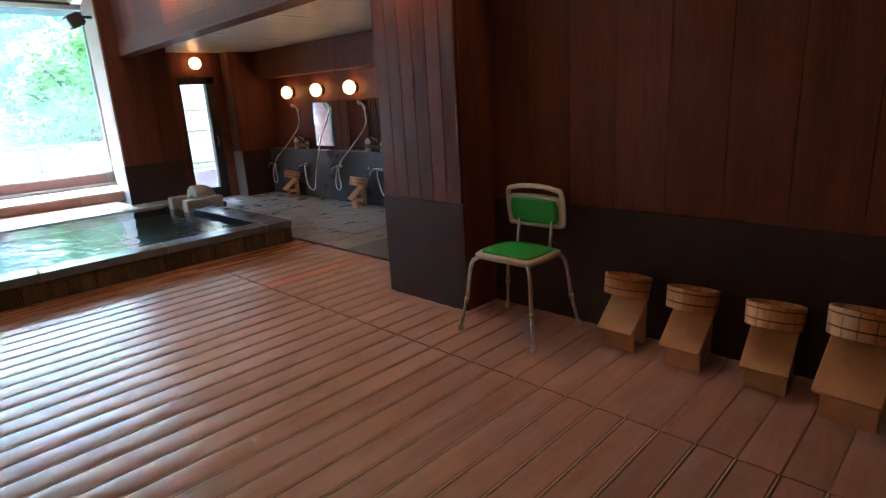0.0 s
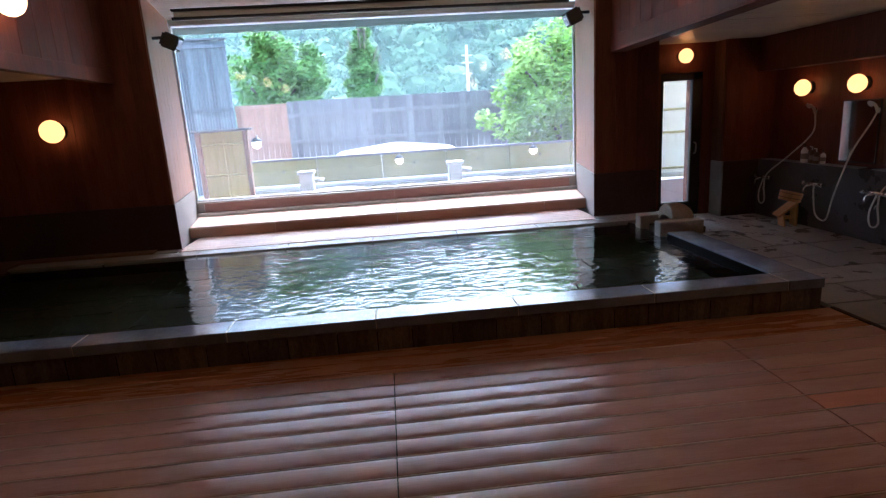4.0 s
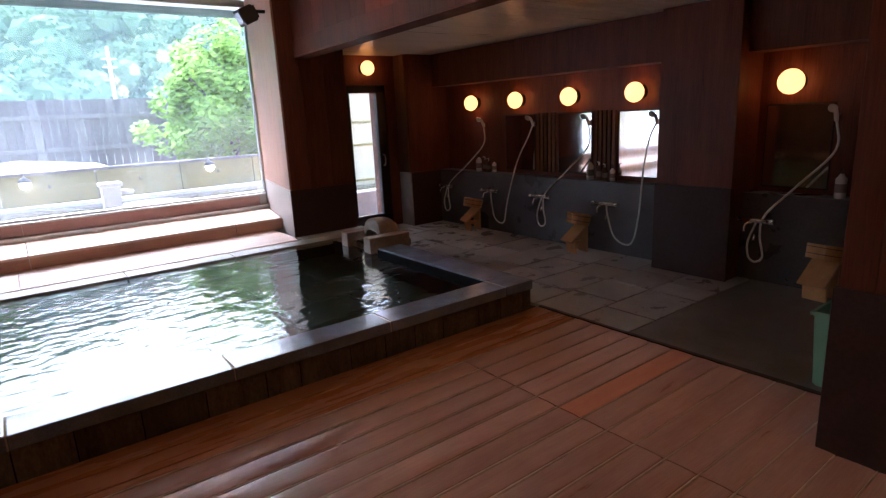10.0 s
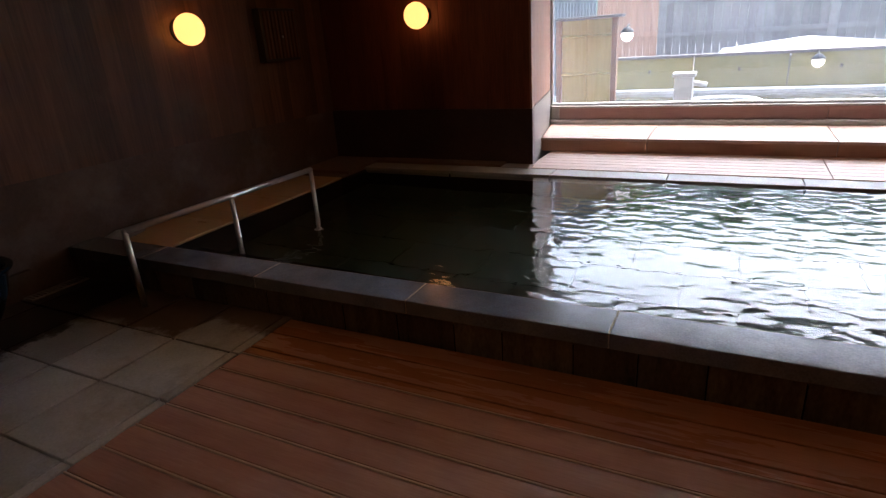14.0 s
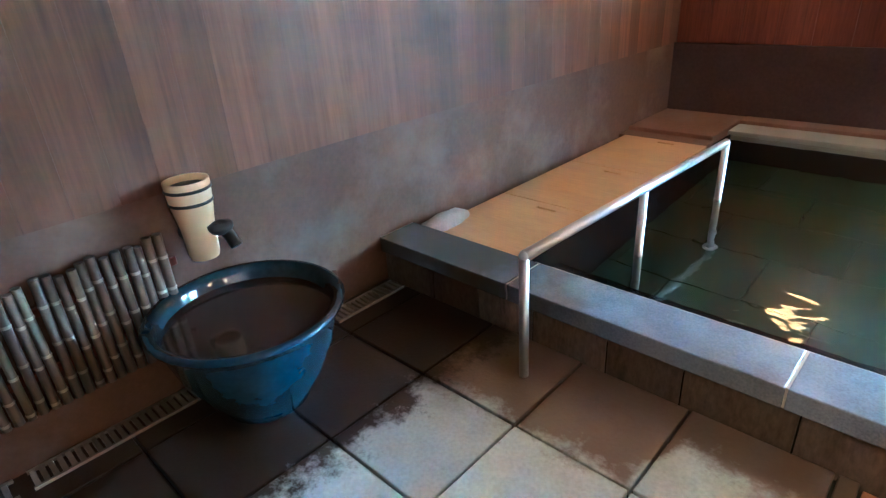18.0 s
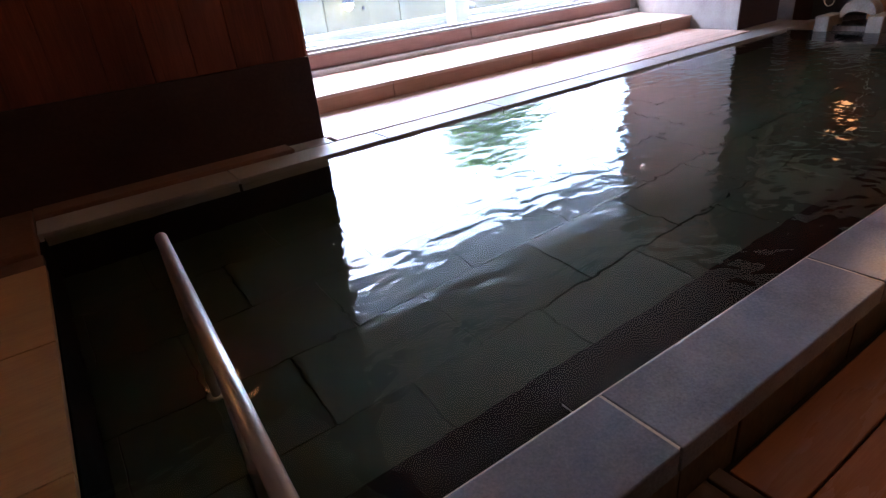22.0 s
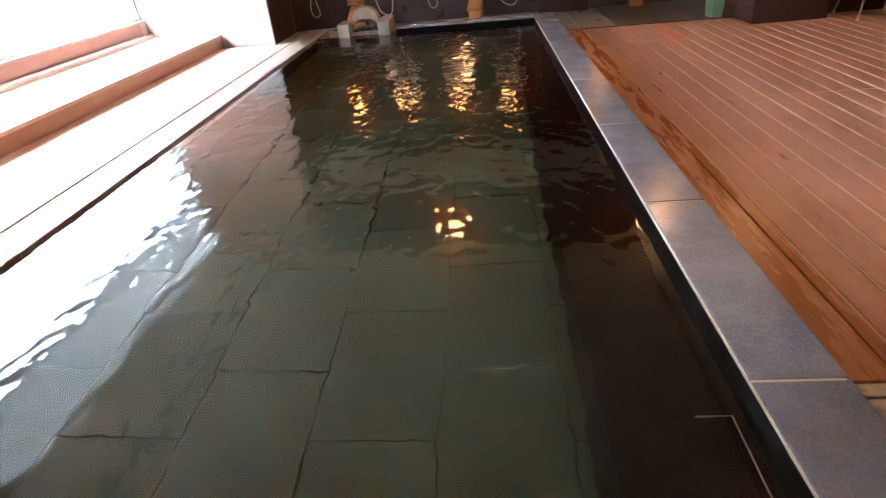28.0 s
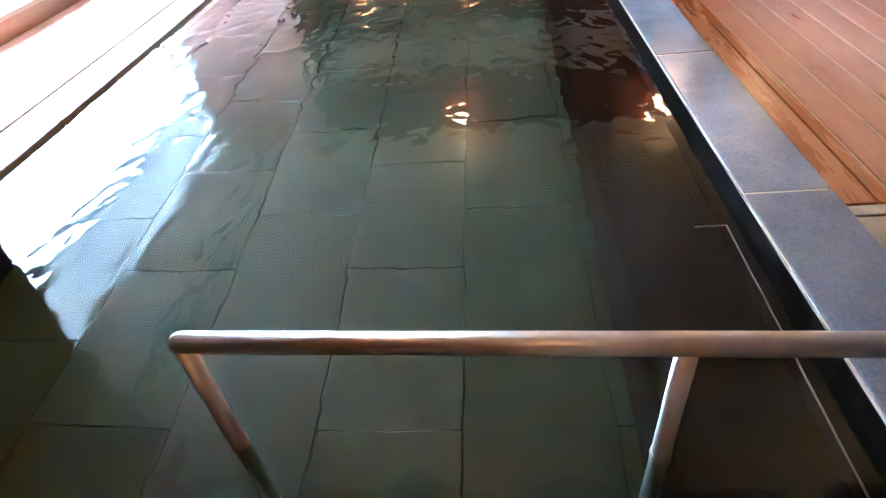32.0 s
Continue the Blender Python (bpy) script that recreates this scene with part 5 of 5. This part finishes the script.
part("rim_stone", box(-6.9, 3.2, 5.2, 5.45, 0, 0.42, bev=0.02), M_PALE, ob_)
part("rim_stone", box(-6.9, 3.2, 8.6, 8.85, 0, 0.42, bev=0.02), M_PALE, ob_)
part("bed", box(-6.9, 3.2, 5.45, 8.6, 0, 0.2), M_DADO_L, ob_)
part("surface", box(-6.9, 3.2, 5.46, 8.59, 0.33, 0.36), glass_mat("bath_water", 1.33, (0.7, 0.75, 0.72), 0.01), ob_, "rippled bath water")
for x in (-4.95, -2.07):
    t = thing("stone_fountain", pose(x, 7.2, 0.2), "pale stone water spout standing in the open-air bath", "fountain", "bath fountains")
    part("pillar", box(-0.13, 0.13, -0.13, 0.13, 0, 0.56, bev=0.015), M_PALE, t)
    part("cap", box(-0.16, 0.16, -0.16, 0.16, 0.56, 0.62, bev=0.012), M_PALE, t)
    part("spout", tube([(0.1, 0, 0.47), (0.32, 0, 0.43)], 0.04, 10), M_PALE, t)
    part("basin_ring", tube([(0.55 + 0.5 * math.cos(a), 0.5 * math.sin(a), 0.17) for a in [2 * math.pi * k / 28 for k in range(29)]], 0.05, 8), M_PALE, t)


def leaf_crown(bm, centre, rad, n, size, seed, taper=0.0, clump=14):
    """Leaves scattered in clumps through an uneven crown."""
    rng = random.Random(seed)
    cs = []
    for _ in range(clump):
        d = Vector((rng.gauss(0, 1), rng.gauss(0, 1), rng.gauss(0, 1))).normalized() * rng.uniform(0.35, 0.95)
        k = 1 - taper * (d.z + 1) / 2
        cs.append((Vector((d.x * rad[0] * k, d.y * rad[1] * k, d.z * rad[2])), rng.uniform(0.22, 0.42) * min(rad) * max(0.45, k)))
    for _ in range(n):
        c, r = rng.choice(cs)
        d = Vector((rng.gauss(0, 1), rng.gauss(0, 1), rng.gauss(0, 1))).normalized() * r * rng.uniform(0.6, 1.15)
        p = Vector(centre) + c + d
        a = Vector((rng.uniform(-1, 1), rng.uniform(-1, 1), rng.uniform(-0.6, 0.4))).normalized() * size * rng.uniform(0.6, 1.4)
        b = a.orthogonal().normalized() * a.length * rng.uniform(0.35, 0.6)
        q = [bm.verts.new(p - a * 0.5), bm.verts.new(p + b * 0.5), bm.verts.new(p + a * 0.5), bm.verts.new(p - b * 0.5)]
        bm.faces.new(q)


def tree(name, x, y, h, rad, mat, label, seed, n=3500, size=0.16, taper=0.0, zc=None, clump=16):
    t = thing(name, pose(x, y, 0), label, "tree")
    bm = tube([(0, 0, 0), (0.05, 0, h * 0.3), (0, 0.05, h * 0.6), (0, 0, h * 0.85)], 0.11, 10)
    rng = random.Random(seed)
    for k in range(6):
        a = rng.uniform(0, 6.28)
        z = h * rng.uniform(0.3, 0.6)
        tube([(0, 0, z), (math.cos(a) * rad[0] * 0.4, math.sin(a) * rad[1] * 0.4, z + 0.15 * h), (math.cos(a) * rad[0] * 0.7, math.sin(a) * rad[1] * 0.7, z + 0.25 * h)], 0.035, 6, bm)
    part("trunk", bm, M_BARK, t)
    bm = bmesh.new()
    leaf_crown(bm, (0, 0, zc or h - rad[2]), rad, n, size, seed, taper, clump)
    part("crown", bm, mat, t)


tree("garden_tree", -6.7, 16.0, 5.4, (1.9, 1.4, 2.1), M_LEAF_M, "bushy mid-green garden tree behind the fence", 3, 11000, 0.17, 0.25, None, 46)
tree("conifer", -3.95, 16.0, 5.5, (0.85, 0.85, 2.0), M_LEAF_M, "slender green conifer behind the fence", 5, 9000, 0.13, 0.78, None, 60)
tree("light_tree", 1.0, 10.6, 3.8, (2.0, 0.9, 1.85), M_LEAF_L, "light yellow-green maple in front of the fence", 8, 26000, 0.13, 0.0, 2.0, 130)
pole = thing("utility_pole", pose(1.6, 30, 0), "pale concrete utility pole with crossarms", "pole")
part("shaft", lathe([(0.10, 0), (0.075, 5.6)], 12), M_PALE, pole)
for z in (5.0, 4.6, 4.0):
    part("crossarm", box(-0.32, 0.32, -0.03, 0.03, z, z + 0.06), M_PALE, pole)

# the wooded hill across the valley
def hill(x, y):
    u = min(1.0, max(0.0, (y - 42) / 66))
    return -1 + (31.5 - 0.16 * min(55.0, max(-70.0, x))) * u ** 0.85 + 4 * noise.noise(Vector((x / 40, y / 40, 0)))


rng = np.random.RandomState(4)
hv, hf = [], []
nx, ny = 60, 24
for j in range(ny + 1):
    for i in range(nx + 1):
        x, y = -170 + 400 * i / nx, 42 + 150 * j / ny
        hv.append((x, y, hill(x, y)))
for j in range(ny):
    for i in range(nx):
        a = j * (nx + 1) + i
        hf.append((a, a + 1, a + nx + 2, a + nx + 1))
me = bpy.data.meshes.new("hillside")
me.from_pydata(hv, [], hf)
me.materials.append(M_LEAF_D)
tagged(new("hillside", me), "steep wooded hillside across the valley", "hill", kind="structure")
ico = bmesh.new()
bmesh.ops.create_icosphere(ico, subdivisions=2, radius=1.0)
iv = np.array([v.co[:] for v in ico.verts])
jf = np.array([[v.index for v in f.verts] for f in ico.faces])
ico.free()
V, F, count = [], [], 0
for k in range(5200):
    y = 42 + 70 * rng.rand() ** 1.1
    x = rng.uniform(-0.85, 1.3) * (y + 6) + 2
    z = hill(x, y)
    r = rng.uniform(0.8, 2.0)
    mid = np.array((x, y, z + 0.8 * r))
    V.append(iv * 0.72 * (r, r, r * 1.15) * rng.uniform(0.8, 1.2, (len(iv), 1)) + mid)
    F += (jf + count).tolist()
    count += len(iv)
    n = 90                                   # leaf sprays over the crown
    d = rng.normal(size=(n, 3)); d /= np.linalg.norm(d, axis=1)[:, None]
    p = mid + d * (r, r, r * 1.15) * rng.uniform(0.7, 1.12, (n, 1))
    a = rng.normal(size=(n, 3)) * 0.13; b = np.cross(a, rng.normal(size=(n, 3))); b *= 0.15 / np.linalg.norm(b, axis=1)[:, None]
    V.append(np.stack([p - a, p + b, p + a, p - b], 1).reshape(-1, 3))
    F += (np.arange(n * 4).reshape(n, 4) + count).tolist()
    count += n * 4
me = bpy.data.meshes.new("forest")
me.from_pydata(np.concatenate(V).tolist(), [], F)
me.materials.append(M_LEAF_D)
tagged(new("forest", me), "dense green broadleaf forest on the hillside", "forest", kind="stuff")

# added pale see-through sheet that stands in for the haze before the hill
M_HAZE = bpy.data.materials.new("haze_sheet")
M_HAZE.use_nodes = True
nt = M_HAZE.node_tree
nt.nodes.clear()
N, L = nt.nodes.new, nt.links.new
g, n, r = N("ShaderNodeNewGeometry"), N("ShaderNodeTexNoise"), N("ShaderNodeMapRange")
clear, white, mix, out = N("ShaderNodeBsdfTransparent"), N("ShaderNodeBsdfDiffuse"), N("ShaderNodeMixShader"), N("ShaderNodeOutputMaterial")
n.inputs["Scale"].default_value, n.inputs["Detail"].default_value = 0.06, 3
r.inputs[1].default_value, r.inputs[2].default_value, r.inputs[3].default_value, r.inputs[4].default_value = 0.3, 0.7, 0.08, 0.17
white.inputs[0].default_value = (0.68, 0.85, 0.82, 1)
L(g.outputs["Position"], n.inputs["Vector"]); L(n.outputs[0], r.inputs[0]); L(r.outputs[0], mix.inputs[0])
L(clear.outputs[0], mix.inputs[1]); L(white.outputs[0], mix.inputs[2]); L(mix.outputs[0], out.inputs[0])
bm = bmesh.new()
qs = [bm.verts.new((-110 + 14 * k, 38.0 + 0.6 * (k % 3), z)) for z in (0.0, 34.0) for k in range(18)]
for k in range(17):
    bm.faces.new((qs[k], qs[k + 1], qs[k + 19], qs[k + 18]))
tagged(part("mist", bm, M_HAZE), "thin pale see-through sheet added to give the haze before the hill", "mist", kind="structure")
